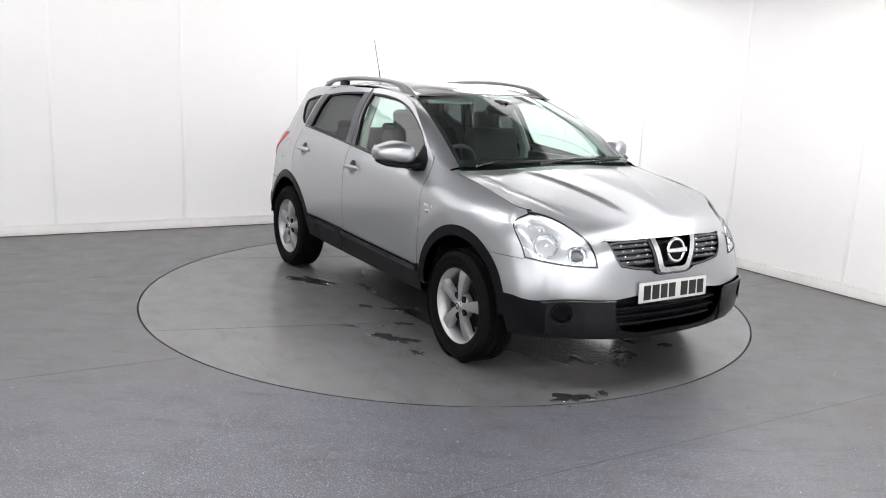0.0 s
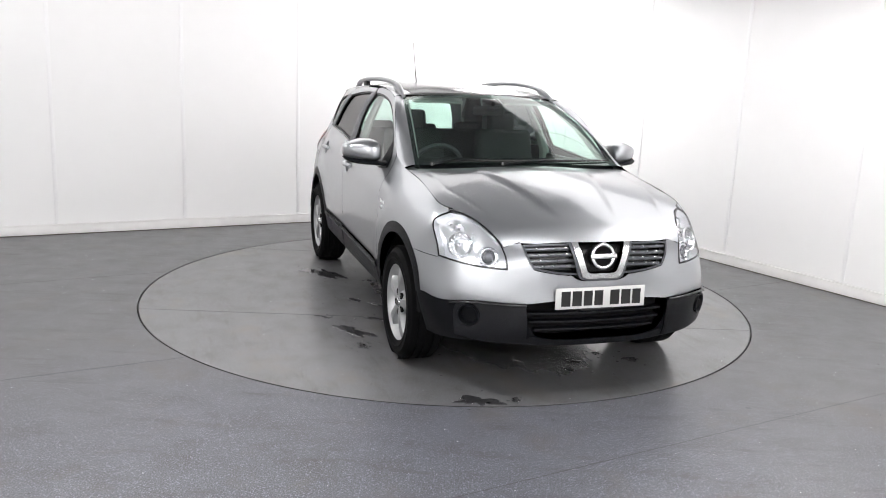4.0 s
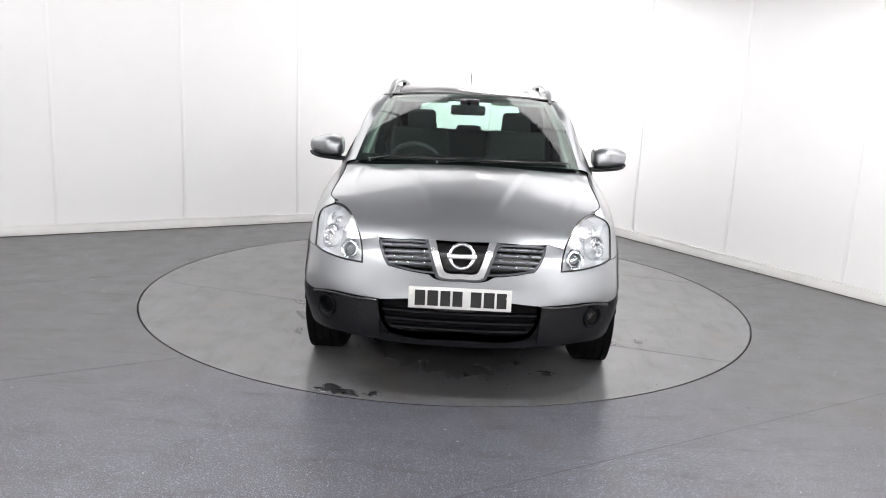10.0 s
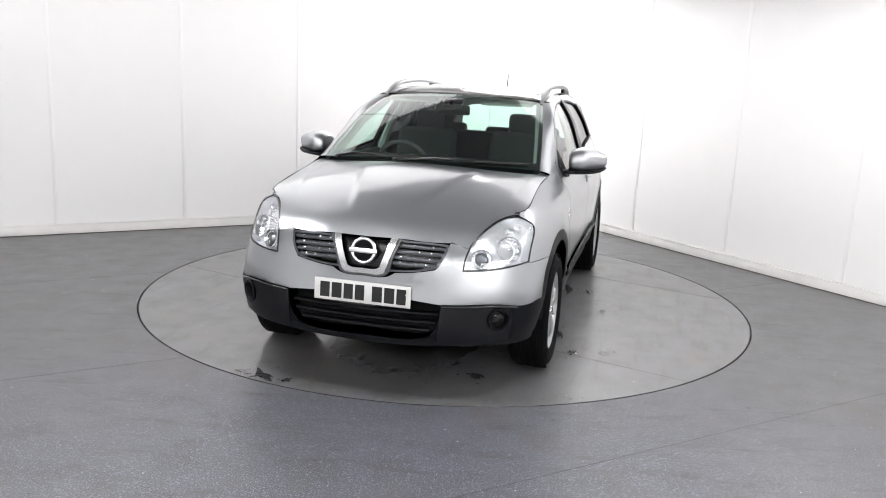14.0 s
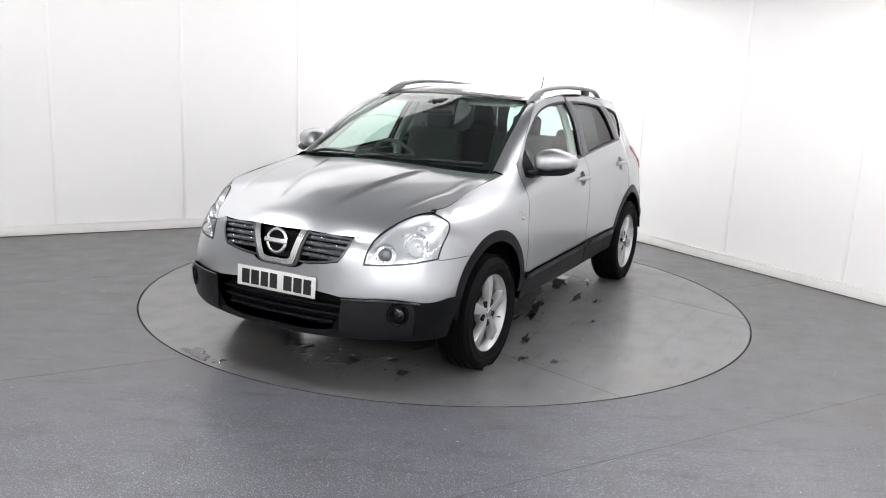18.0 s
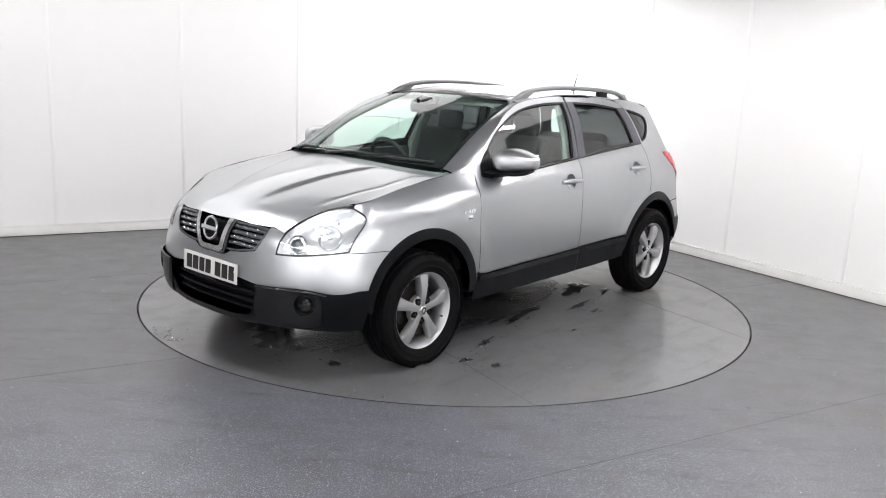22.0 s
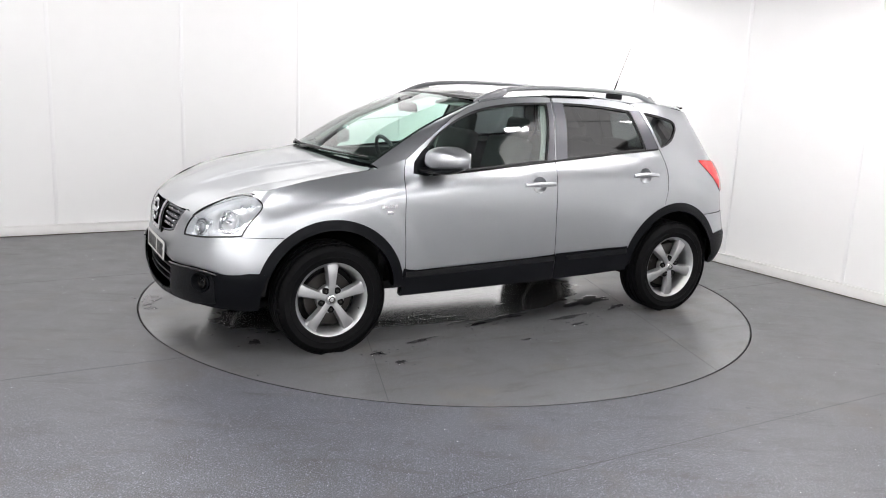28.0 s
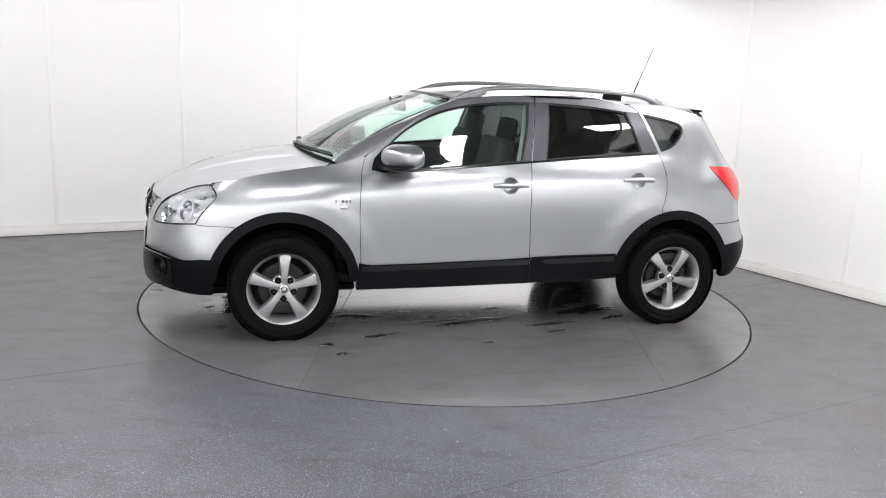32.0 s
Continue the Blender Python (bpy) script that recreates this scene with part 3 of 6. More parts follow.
def build_floor():
    b = bmesh.new()
    n = 160
    r = TABLE_R + 0.007
    ring = [b.verts.new((r * math.cos(2 * math.pi * i / n), r * math.sin(2 * math.pi * i / n), 0)) for i in range(n)]
    low = [b.verts.new((v.co.x, v.co.y, -0.04)) for v in ring]
    c = (CORNER + FAR_D) / 2
    outer = [b.verts.new(c + (p - c) * 1.02) for p in (CORNER, FAR_B, FAR_D, FAR_A)]
    edges = [b.edges.new((ring[i], ring[(i + 1) % n])) for i in range(n)] + [b.edges.new((outer[i], outer[(i + 1) % 4])) for i in range(4)]
    bmesh.ops.triangle_fill(b, edges=edges, use_beauty=True)
    for i in range(n):
        b.faces.new((ring[i], ring[(i + 1) % n], low[(i + 1) % n], low[i]))
    bmesh.ops.recalc_face_normals(b, faces=b.faces[:])
    for f in b.faces:
        if abs(f.normal.z) > 0.5 and f.normal.z < 0:
            f.normal_flip()
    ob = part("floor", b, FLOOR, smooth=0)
    tagged(ob, "grey speckled safety vinyl floor with scuffs and welded seams", "floor", kind="structure")
    part("pit", lathe([(0.003, -0.05), (TABLE_R + 0.02, -0.05), (TABLE_R + 0.02, -0.002)], 96), DARK, ob, "dark pit under the turntable")
    for off in (-0.715, -2.757, -4.8, 1.33, 3.3):
        d = Vector((math.cos(radians(30)), math.sin(radians(30)), 0))
        nn = Vector((-d.y, d.x, 0))
        for lo, hi in ((-7.5, 7.5),):
            half = math.sqrt(max(0, (TABLE_R + 0.02) ** 2 - off * off))
            spans = [(lo, -half), (half, hi)] if half else [(lo, hi)]
            for p, q in spans:
                def within(k):
                    w = nn * off + d * k - CORNER
                    den = ALONG_A.x * ALONG_B.y - ALONG_A.y * ALONG_B.x
                    ka = (w.x * ALONG_B.y - w.y * ALONG_B.x) / den
                    kb = (ALONG_A.x * w.y - ALONG_A.y * w.x) / den
                    return -8.9 < ka < -0.05 and 0.05 < kb < 11.1
                ks = [k for k in np.arange(p, q, 0.02) if within(k)]
                if len(ks) > 5:
                    p, q = ks[0], ks[-1]
                    m = Matrix.Translation(nn * off + d * (p + q) / 2) @ Matrix.Rotation(radians(30), 4, "Z")
                    part("weld_seam", box((q - p, 0.004, 0.0012), bm=None), SEAM, ob).matrix_basis = m
    return ob


build_floor()


def build_ceiling():
    c = (CORNER + FAR_D) / 2
    b = bmesh.new()
    vs = [b.verts.new((c + (p - c) * 1.02) + Vector((0, 0, CEILING_Z + h))) for h in (0, 0.1) for p in (CORNER, FAR_B, FAR_D, FAR_A)]
    b.faces.new(vs[:4])
    b.faces.new(vs[4:][::-1])
    for i in range(4):
        b.faces.new((vs[i], vs[(i + 1) % 4], vs[4 + (i + 1) % 4], vs[4 + i]))
    bmesh.ops.recalc_face_normals(b, faces=b.faces[:])
    tagged(part("ceiling", b, CEIL, smooth=0), "plain ceiling out of view, toned grey to throw back less light", "ceiling", kind="structure")


build_ceiling()


def ceiling_light(x, y, w, d, rz, glow=FILL_GLOW, label="flat white led ceiling panel, switched on: square ones fitted, wide ones added fill"):
    root = empty("ceiling_light", pose(x, y, CEILING_Z, 0, 0, rz))
    tagged(root, label, "ceiling light", "ceiling lights")
    b = bmesh.new()
    for sx, sy, ax, ay in ((w + 0.04, 0.02, 0, d / 2 + 0.01), (w + 0.04, 0.02, 0, -d / 2 - 0.01), (0.02, d, w / 2 + 0.01, 0), (0.02, d, -w / 2 - 0.01, 0)):
        box((sx, sy, 0.03), (ax, ay, -0.016), 0.003, b)
    part("frame", b, JOINT, root)
    part("diffuser", box((w, d, 0.012), (0, 0, -0.016)), glow, root, "glowing white diffuser", smooth=0)
    return root


for deg, rad in ((-6, 2.80), (-32, 2.50), (-68, 2.80), (-109, 2.76), (-147, 2.60)):
    ceiling_light(rad * math.cos(radians(deg)), rad * math.sin(radians(deg)), 0.31, 0.31, deg, RING_GLOW)
# wide unseen panels added as fill for the car's front and the walls
for lx, ly in ((-4.3, -4.9), (4.3, -4.6), (-2.3, -5.6), (3.6, -6.2), (1.6, -7.4), (-0.7, -8.0)):
    ceiling_light(lx, ly, 1.9, 1.4, 28.9)
corner_way = (ALONG_B - ALONG_A).normalized()
ceiling_light((CORNER + corner_way * 1.1).x, (CORNER + corner_way * 1.1).y, 1.0, 1.0, 31, CORNER_GLOW)
# long dim panels along the two walls behind the car, added unseen to brighten them
for along, other, deg in ((-ALONG_A, ALONG_B, 28.9), (ALONG_B, -ALONG_A, -56.6)):
    for k in range(4 if deg > 0 else 3):
        p = CORNER + other * 1.15 + along * (2.45 + 1.5 * k)  # clear of the corner panel
        ceiling_light(p.x, p.y, 1.46, 1.9 if deg > 0 else 1.5, deg, WASH_GLOW, "long white ceiling panel added out of view to wash the wall")


# ---- the turntable ----
def build_turntable():
    root = empty("turntable", table_pose(0))
    tagged(root, "round grey vinyl-covered turntable set flush in the floor, wet in places, the car's shade tinted in", "turntable")
    part("deck", lathe([(0.003, -0.001), (TABLE_R - 0.007, 0.0), (TABLE_R - 0.005, -0.002), (TABLE_R - 0.005, -0.03), (0.003, -0.03)], 160), DISC, root, smooth=30)
    part("edge_ring", lathe([(TABLE_R - 0.0055, -0.001), (TABLE_R - 0.0035, 0.0004), (TABLE_R - 0.0015, -0.001), (TABLE_R - 0.0015, -0.03)], 160), SEAL, root, "dark rim round the deck")
    for x0, y0 in ((1.06 - 0.011, 0.864 + 0.12), (-0.977 - 0.011, 1.028 + 0.12)):
        a = radians(72.7)
        d, nn = Vector((math.cos(a), math.sin(a), 0)), Vector((-math.sin(a), math.cos(a), 0))
        off = nn.dot(Vector((x0, y0, 0)))
        half = math.sqrt((TABLE_R - 0.01) ** 2 - off * off)
        m = Matrix.Translation(nn * off) @ Matrix.Rotation(a, 4, "Z")
        part("weld_seam", box((2 * half, 0.004, 0.0012)), SEAM, root).matrix_basis = m
    return root


TABLE = build_turntable()


# ---- the car: skin ----
CAR = empty("car", car_pose(0))
tagged(CAR, "silver five-door crossover car with black lower cladding and roof rails", "car")

F_GAP = [(0.815, 1.128), (0.841, 1.053), (0.859, 0.923), (0.861, 0.718), (0.850, 0.50), (0.845, 0.36)]
B_GAP = [(-0.333, 1.521), (-0.290, 1.30), (-0.256, 1.103), (-0.245, 0.891), (-0.252, 0.68), (-0.266, 0.482), (-0.270, 0.36)]
R_GAP = [(-1.069, 1.446), (-1.125, 1.31), (-1.183, 1.176), (-1.218, 1.078), (-1.225, 0.967), (-1.207, 0.874), (-1.189, 0.809)]
DRIP = [(0.815, 1.128), (0.722, 1.196), (0.621, 1.268), (0.43, 1.398), (0.237, 1.472), (0.043, 1.502), (-0.15, 1.515), (-0.333, 1.521)]
DRIP_REAR = [(-0.333, 1.521), (-0.757, 1.514), (-0.95, 1.495), (-1.025, 1.475), (-1.069, 1.446)]
F_WIN_TOP = [(0.775, 1.050), (0.755, 1.105), (0.70, 1.17), (0.623, 1.248), (0.434, 1.371), (0.242, 1.437), (0.048, 1.467), (-0.12, 1.479), (-0.284, 1.482)]
F_WIN_BACK = [(-0.284, 1.482), (-0.245, 1.30), (-0.195, 1.110)]
BELT_F = [(-0.195, 1.110), (0.082, 1.089), (0.413, 1.062), (0.62, 1.046), (0.775, 1.050)]
R_WIN = [[(-0.417, 1.483), (-0.752, 1.467), (-0.975, 1.440)], [(-0.975, 1.440), (-1.02, 1.31), (-1.062, 1.176)],
         [(-1.062, 1.176), (-0.70, 1.150), (-0.358, 1.122)], [(-0.358, 1.122), (-0.388, 1.30), (-0.417, 1.483)]]
Q_WIN = [[(-1.098, 1.430), (-1.25, 1.407), (-1.37, 1.378)], [(-1.37, 1.378), (-1.405, 1.345), (-1.400, 1.305)], [(-1.400, 1.305), (-1.322, 1.228), (-1.205, 1.186)], [(-1.205, 1.186), (-1.15, 1.31), (-1.098, 1.430)]]
BONNET_EDGE = [(1.732, 0.943), (1.70, 0.952), (1.60, 0.976), (1.477, 1.003), (1.25, 1.040), (1.0, 1.077), (0.92, 1.097)]
LAMP_REAR = [(1.823, 0.714), (1.775, 0.79), (1.70, 0.885), (1.703, 0.905), (1.732, 0.943)]
ARCH_R = 0.462


def shift(pts, dx):
    """Moves an outline piece along the car, to leave a gap."""
    return [(x + dx, z) for x, z in pts]


def sides(make):
    for mirror in (False, True):
        make(mirror)


def shrink(loop, d):
    """A closed outline moved inwards by d."""
    q = resample(loop, 0.02)
    t = np.roll(q, -1, 0) - np.roll(q, 1, 0)
    n = np.stack([-t[:, 1], t[:, 0]], 1) / np.maximum(np.linalg.norm(t, axis=1), 1e-9)[:, None]
    area = (q[:, 0] * np.roll(q[:, 1], -1) - q[:, 1] * np.roll(q[:, 0], -1)).sum()
    return [tuple(p) for p in q + n * (d if area > 0 else -d)]


def chain(*pieces):
    out = []
    for p in pieces:
        out += p if not out or np.hypot(out[-1][0] - p[0][0], out[-1][1] - p[0][1]) > 1e-4 else p[1:]
    return out


def fender(mirror):
    g = 0.002
    loop = chain(on_side(shift(F_GAP, g)), on_side(arch(HUB_X, ARCH_R - 0.02, 165, 55, 26), 26, True), on_side([(1.622, 0.714), (1.823, 0.714)], 8), on_side(LAMP_REAR, 22),
                 on_side(BONNET_EDGE, 24), on_side([(0.92, 1.097), (0.815 + g, 1.128)], 4))
    panel("front_wing", skin(WRAP, [loop], 0.028, mirror=mirror), PAINT, CAR)


sides(fender)


def front_door(mirror):
    g = 0.002
    low = on_side(shift(F_GAP, -g))[::-1]
    hole = chain(on_side(F_WIN_TOP, 30), on_side(F_WIN_BACK, 8), on_side(BELT_F, 14))
    loop = chain(low, on_side([(0.813, 1.128)] + DRIP[1:-1] + [(-0.333 + g, 1.521)], 34), on_side(shift(B_GAP, g), 24), on_side([(-0.268, 0.36), (0.30, 0.36), (0.843, 0.36)], 12))
    cut = [(WRAP.by_x(-0.105, 0.966)[0] + 0.053 * math.cos(2 * math.pi * i / 32), 0.966 + 0.053 * math.sin(2 * math.pi * i / 32)) for i in range(32)]
    door = panel("front_door", skin(WRAP, [loop, hole, cut], 0.032, mirror=mirror, hem=0.016), PAINT, CAR)
    panel("window", skin(WRAP, [shrink(hole, -0.006)], 0.05, lift=-0.012, hem=0, mirror=mirror), CLEAR, door, "clear green-tinted side window")
    panel("window_seal", skin(WRAP, [shrink(hole, -0.002), shrink(hole, 0.011)], 0.03, lift=-0.004, hem=0.01, mirror=mirror), SEAL, door, "black rubber window seal")
    film = chain(on_side(F_WIN_BACK, 8)[::-1], on_side([(-0.284, 1.482), (-0.325 + g, 1.483)], 3), on_side(shift(B_GAP[0:3], 0.006), 8), on_side([(-0.251, 1.112), (-0.195, 1.110)], 3))
    panel("pillar_trim", skin(WRAP, [film], 0.03, lift=0.0025, hem=0.006, mirror=mirror), PILLAR, door, "dark pillar film")
    sail = on_side([(0.785, 1.05), (0.765, 1.115), (0.70, 1.182), (0.665, 1.205), (0.655, 1.14), (0.64, 1.05), (0.70, 1.035)], 7, True)
    panel("mirror_sail", skin(WRAP, [sail], 0.03, lift=0.004, hem=0.012, mirror=mirror), CLADDING, door, "black plastic triangle")
    return door


def rear_door(mirror):
    g = 0.002
    hole = chain(*[on_side(p, 12) for p in R_WIN])
    loop = chain(on_side(shift(B_GAP, -g), 24)[::-1], on_side(DRIP_REAR, 20), on_side(shift(R_GAP, g), 24), on_side(arch(-HUB_X, ARCH_R - 0.02, 75, 4, 20), 20, True), on_side([(-0.88, 0.36), (-0.272, 0.36)], 8))
    cut = [(WRAP.by_x(-1.008, 1.003)[0] + 0.053 * math.cos(2 * math.pi * i / 32), 1.003 + 0.053 * math.sin(2 * math.pi * i / 32)) for i in range(32)]
    door = panel("rear_door", skin(WRAP, [loop, hole, cut], 0.032, mirror=mirror, hem=0.016), PAINT, CAR)
    panel("window", skin(WRAP, [shrink(hole, -0.006)], 0.05, lift=-0.012, hem=0, mirror=mirror), PRIVACY, door, "dark tinted privacy window")
    panel("window_seal", skin(WRAP, [shrink(hole, -0.002), shrink(hole, 0.011)], 0.03, lift=-0.004, hem=0.01, mirror=mirror), SEAL, door, "black rubber window seal")
    film = chain(on_side(shift(B_GAP[0:3], -0.006), 8)[::-1], on_side([(-0.341, 1.483), (-0.417, 1.483)], 3), on_side(R_WIN[3][::-1], 8), on_side([(-0.358, 1.122), (-0.262, 1.112)], 3))
    panel("pillar_trim", skin(WRAP, [film], 0.03, lift=0.0025, hem=0.006, mirror=mirror), PILLAR, door, "dark pillar film")
    film = chain(on_side(R_WIN[1], 10), on_side([(-1.062, 1.176), (-1.178, 1.182)], 3), on_side(shift(R_GAP[0:3], 0.005), 8)[::-1], on_side([(-1.066, 1.436), (-0.975, 1.440)], 3))
    panel("pillar_trim", skin(WRAP, [film], 0.03, lift=0.0025, hem=0.006, mirror=mirror), PILLAR, door, "dark pillar film")
    return door


DOORS = []
sides(lambda m: DOORS.append(front_door(m)))
sides(lambda m: DOORS.append(rear_door(m)))


def quarter(mirror):
    g = 0.002
    hole = chain(*[on_side(p, 12) for p in Q_WIN])
    loop = chain(on_side([(-1.071, 1.446), (-1.035, 1.474), (-1.0, 1.488)], 4, True), on_side([(-1.0, 1.488), (-1.2, 1.482), (-1.4, 1.462), (-1.53, 1.440)], 14),
                 on_tail([(0.53, 1.42), (0.578, 1.25), (0.617, 1.1), (0.640, 0.95), (0.650, 0.715)], 20),
                 on_side([(-1.86, 0.714), (-1.72, 0.712), (-1.60, 0.705)], 10), on_side(arch(-HUB_X, ARCH_R - 0.02, 129, 75, 20), 20, True), on_side(shift(R_GAP[::-1], -g), 24))
    q = panel("rear_quarter_panel", skin(WRAP, [loop, hole], 0.030, mirror=mirror), PAINT, CAR)
    panel("window", skin(WRAP, [shrink(hole, -0.006)], 0.05, lift=-0.010, hem=0, mirror=mirror), PRIVACY, q, "dark tinted quarter window")
    panel("window_seal", skin(WRAP, [shrink(hole, -0.002), shrink(hole, 0.010)], 0.03, lift=-0.004, hem=0.01, mirror=mirror), SEAL, q, "black rubber window seal")


sides(quarter)

ROOF_EDGE = [(0.215, 0.566), (0.0, 0.583), (-0.5, 0.589), (-1.0, 0.580), (-1.35, 0.560), (-1.53, 0.528)]


def sheet_points(sheet, pts):
    p = np.array(pts, float)
    return sheet.at(p[:, 0], p[:, 1])


def side_points(pts):
    p = np.array(pts, float)
    return WRAP.at(WRAP.by_x(p[:, 0], p[:, 1]), p[:, 1])


SCREEN_LOW = [(1.01, -0.695, 1.098), (1.105, -0.42, 1.113), (1.160, 0, 1.120), (1.105, 0.42, 1.113), (1.01, 0.695, 1.098)]
SCREEN_MID = [(0.622, -0.638, 1.318), (0.745, -0.37, 1.334), (0.790, 0, 1.340), (0.745, 0.37, 1.334), (0.622, 0.638, 1.318)]
SCREEN_TOP = [(0.22, -0.565, 1.476), (0.318, -0.33, 1.497), (0.352, 0, 1.506), (0.318, 0.33, 1.497), (0.22, 0.565, 1.476)]
WINDSCREEN = Loft([SCREEN_LOW, SCREEN_MID, SCREEN_TOP])
rect = [(0, 0), (1, 0), (1, 1), (0, 1)]
screen = panel("windscreen", skin(WINDSCREEN, [resample(rect, 0.05)], 0.05, hem=0.006), SCREEN, CAR, "green-tinted windscreen")
panel("black_border", skin(WINDSCREEN, [resample(rect, 0.05), resample([(0.024, 0.080), (0.976, 0.080), (0.976, 0.955), (0.024, 0.955)], 0.05)], 0.04, lift=-0.003, hem=0), BLACK, screen, "black printed edge of the windscreen")


def pillar(mirror):
    out = side_points([(0.99, 1.079), (0.838, 1.121), (0.722, 1.198), (0.621, 1.270), (0.43, 1.400), (0.237, 1.474)])
    u = Spline(np.linspace(0, 1, 3))(np.array([0.0, 0.07, 0.26, 0.5, 0.75, 1.0]))
    inn = u @ np.array([SCREEN_LOW[-1], SCREEN_MID[-1], SCREEN_TOP[-1]])
    panel("windscreen_pillar", skin(Loft([out, inn], (0.006, 0.006, 0.003)), [resample(rect, 0.04)], 0.06, mirror=mirror), PAINT, CAR)
    out = side_points([(0.237, 1.474), (0.043, 1.504), (-0.333, 1.523), (-0.757, 1.516), (-1.03, 1.490), (-1.4, 1.464), (-1.53, 1.442)])
    e = sheet_points(ROOF, curve(ROOF_EDGE, 7))
    panel("cant_rail", skin(Loft([out, e], (0, 0.003, 0.004)), [resample(rect, 0.04)], 0.06, mirror=mirror), PAINT, CAR)


sides(pillar)


def mirrored_outline(half):
    return half + [(x, -y) for x, y in half[::-1]]


half = [tuple(p) for p in curve([(0.350, 0.0), (0.317, 0.33), (0.218, 0.563)], 10)] + [tuple(p) for p in curve(ROOF_EDGE, 20)][1:] + \
    [tuple(p) for p in curve([(-1.53, 0.528), (-1.66, 0.47), (-1.78, 0.28), (-1.82, 0.0)], 14)][1:]
roof_hole = mirrored_outline([(0.31, 0.0), (0.285, 0.30), (0.20, 0.50), (-0.30, 0.515), (-0.78, 0.50), (-0.84, 0.44), (-0.85, 0.0)])
roof = panel("roof", skin(ROOF, [mirrored_outline(half), roof_hole], 0.04), PAINT, CAR)
tail = np.array(curve([(-1.53, 0.528), (-1.66, 0.47), (-1.78, 0.28), (-1.82, 0.0), (-1.78, -0.28), (-1.66, -0.47), (-1.53, -0.528)], 25))
tail = sheet_points(ROOF, tail) - (0, 0, 0.003)
panel("roof_spoiler_edge", skin(Loft([tail, (tail - (-0.6, 0, 0)) * (0.94, 0.985, 1) + (-0.6, 0, -0.045)]), [resample([(0, 0), (1, 0), (1, 1), (0, 1)], 0.04)], 0.05, hem=0), PAINT, roof, exact=False)
panel("roof_glass", skin(ROOF, [shrink(roof_hole, 0.004)], 0.04, lift=0.001), ROOF_GLASS, CAR, "black tinted panoramic roof glass")
panel("roof_header", skin(ROOF, [mirrored_outline([(0.349, 0.0), (0.316, 0.33), (0.217, 0.555), (0.196, 0.552), (0.284, 0.305), (0.308, 0.0)])], 0.03, lift=0.002, hem=0.004), SEAL, roof, "black strip over the windscreen")

LAMP_LINE = [(1.727, 0.712), (1.752, 0.668), (1.805, 0.622), (1.880, 0.583), (1.965, 0.548), (2.033, 0.515)]
# bonnet: outline from the middle of its rear edge round the left side to the nose
half = [tuple(p) for p in curve([(1.172, 0.0), (1.122, 0.42), (1.05, 0.64), (1.02, 0.70)], 14)] + \
    [tuple(p[:2]) for p in side_points(curve([(1.0, 1.077), (1.25, 1.040), (1.477, 1.003), (1.60, 0.976), (1.70, 0.952), (1.727, 0.945)], 16)) * (1, 0.994, 1)][1:] + \
    [tuple(p) for p in curve(LAMP_LINE, 16)] + \
    [tuple(p) for p in curve([(2.033, 0.513), (2.032, 0.43)], 4)][1:] + [tuple(p) for p in curve([(2.036, 0.428), (2.084, 0.25), (2.098, 0.0)], 10)]
for sy in (1, -1):                    # painted corners of the wings under the bonnet's edge
    for loop in ([(1.58, 0.60), (1.58, 0.722), (1.65, 0.708), (1.69, 0.698), (1.69, 0.63)], [(0.90, 0.70), (1.03, 0.67), (1.06, 0.715), (1.0, 0.762), (0.90, 0.785)]):
        panel("wing_corner", skin(BONNET, [loop], 0.03, lift=-0.010, hem=0, mirror=sy < 0), PAINT, CAR)
bonnet = panel("bonnet", skin(BONNET, [mirrored_outline(half)], 0.015, hem=0.02), PAINT, CAR)

# front bumper
LAMP_LOW = [(0.503, 0.690), (0.60, 0.692), (0.70, 0.702), (0.792, 0.716)]      # (y, z) along the lamp's lower edge
LAMP_IN = [(0.503, 0.690), (0.505, 0.745), (0.520, 0.806)]
CLAD_TOP = [(0.414, 0.520), (0.50, 0.524), (0.60, 0.529), (0.66, 0.529), (0.71, 0.523), (0.755, 0.512), (0.79, 0.506), (0.825, 0.510)]


def skin_point(s, z, out=0.0, mirror=False):
    """A place on the skin, moved out of it, and the way out."""
    p = WRAP.at(s, z)[0]
    e = 0.004
    n = np.cross(WRAP.at(s + e, z)[0] - WRAP.at(s - e, z)[0], WRAP.at(s, z + e)[0] - WRAP.at(s, z - e)[0])
    n /= np.linalg.norm(n)
    p = p + n * out
    if mirror:
        p, n = p * (1, -1, 1), n * (1, -1, 1)
    return Vector(p), Vector(n)


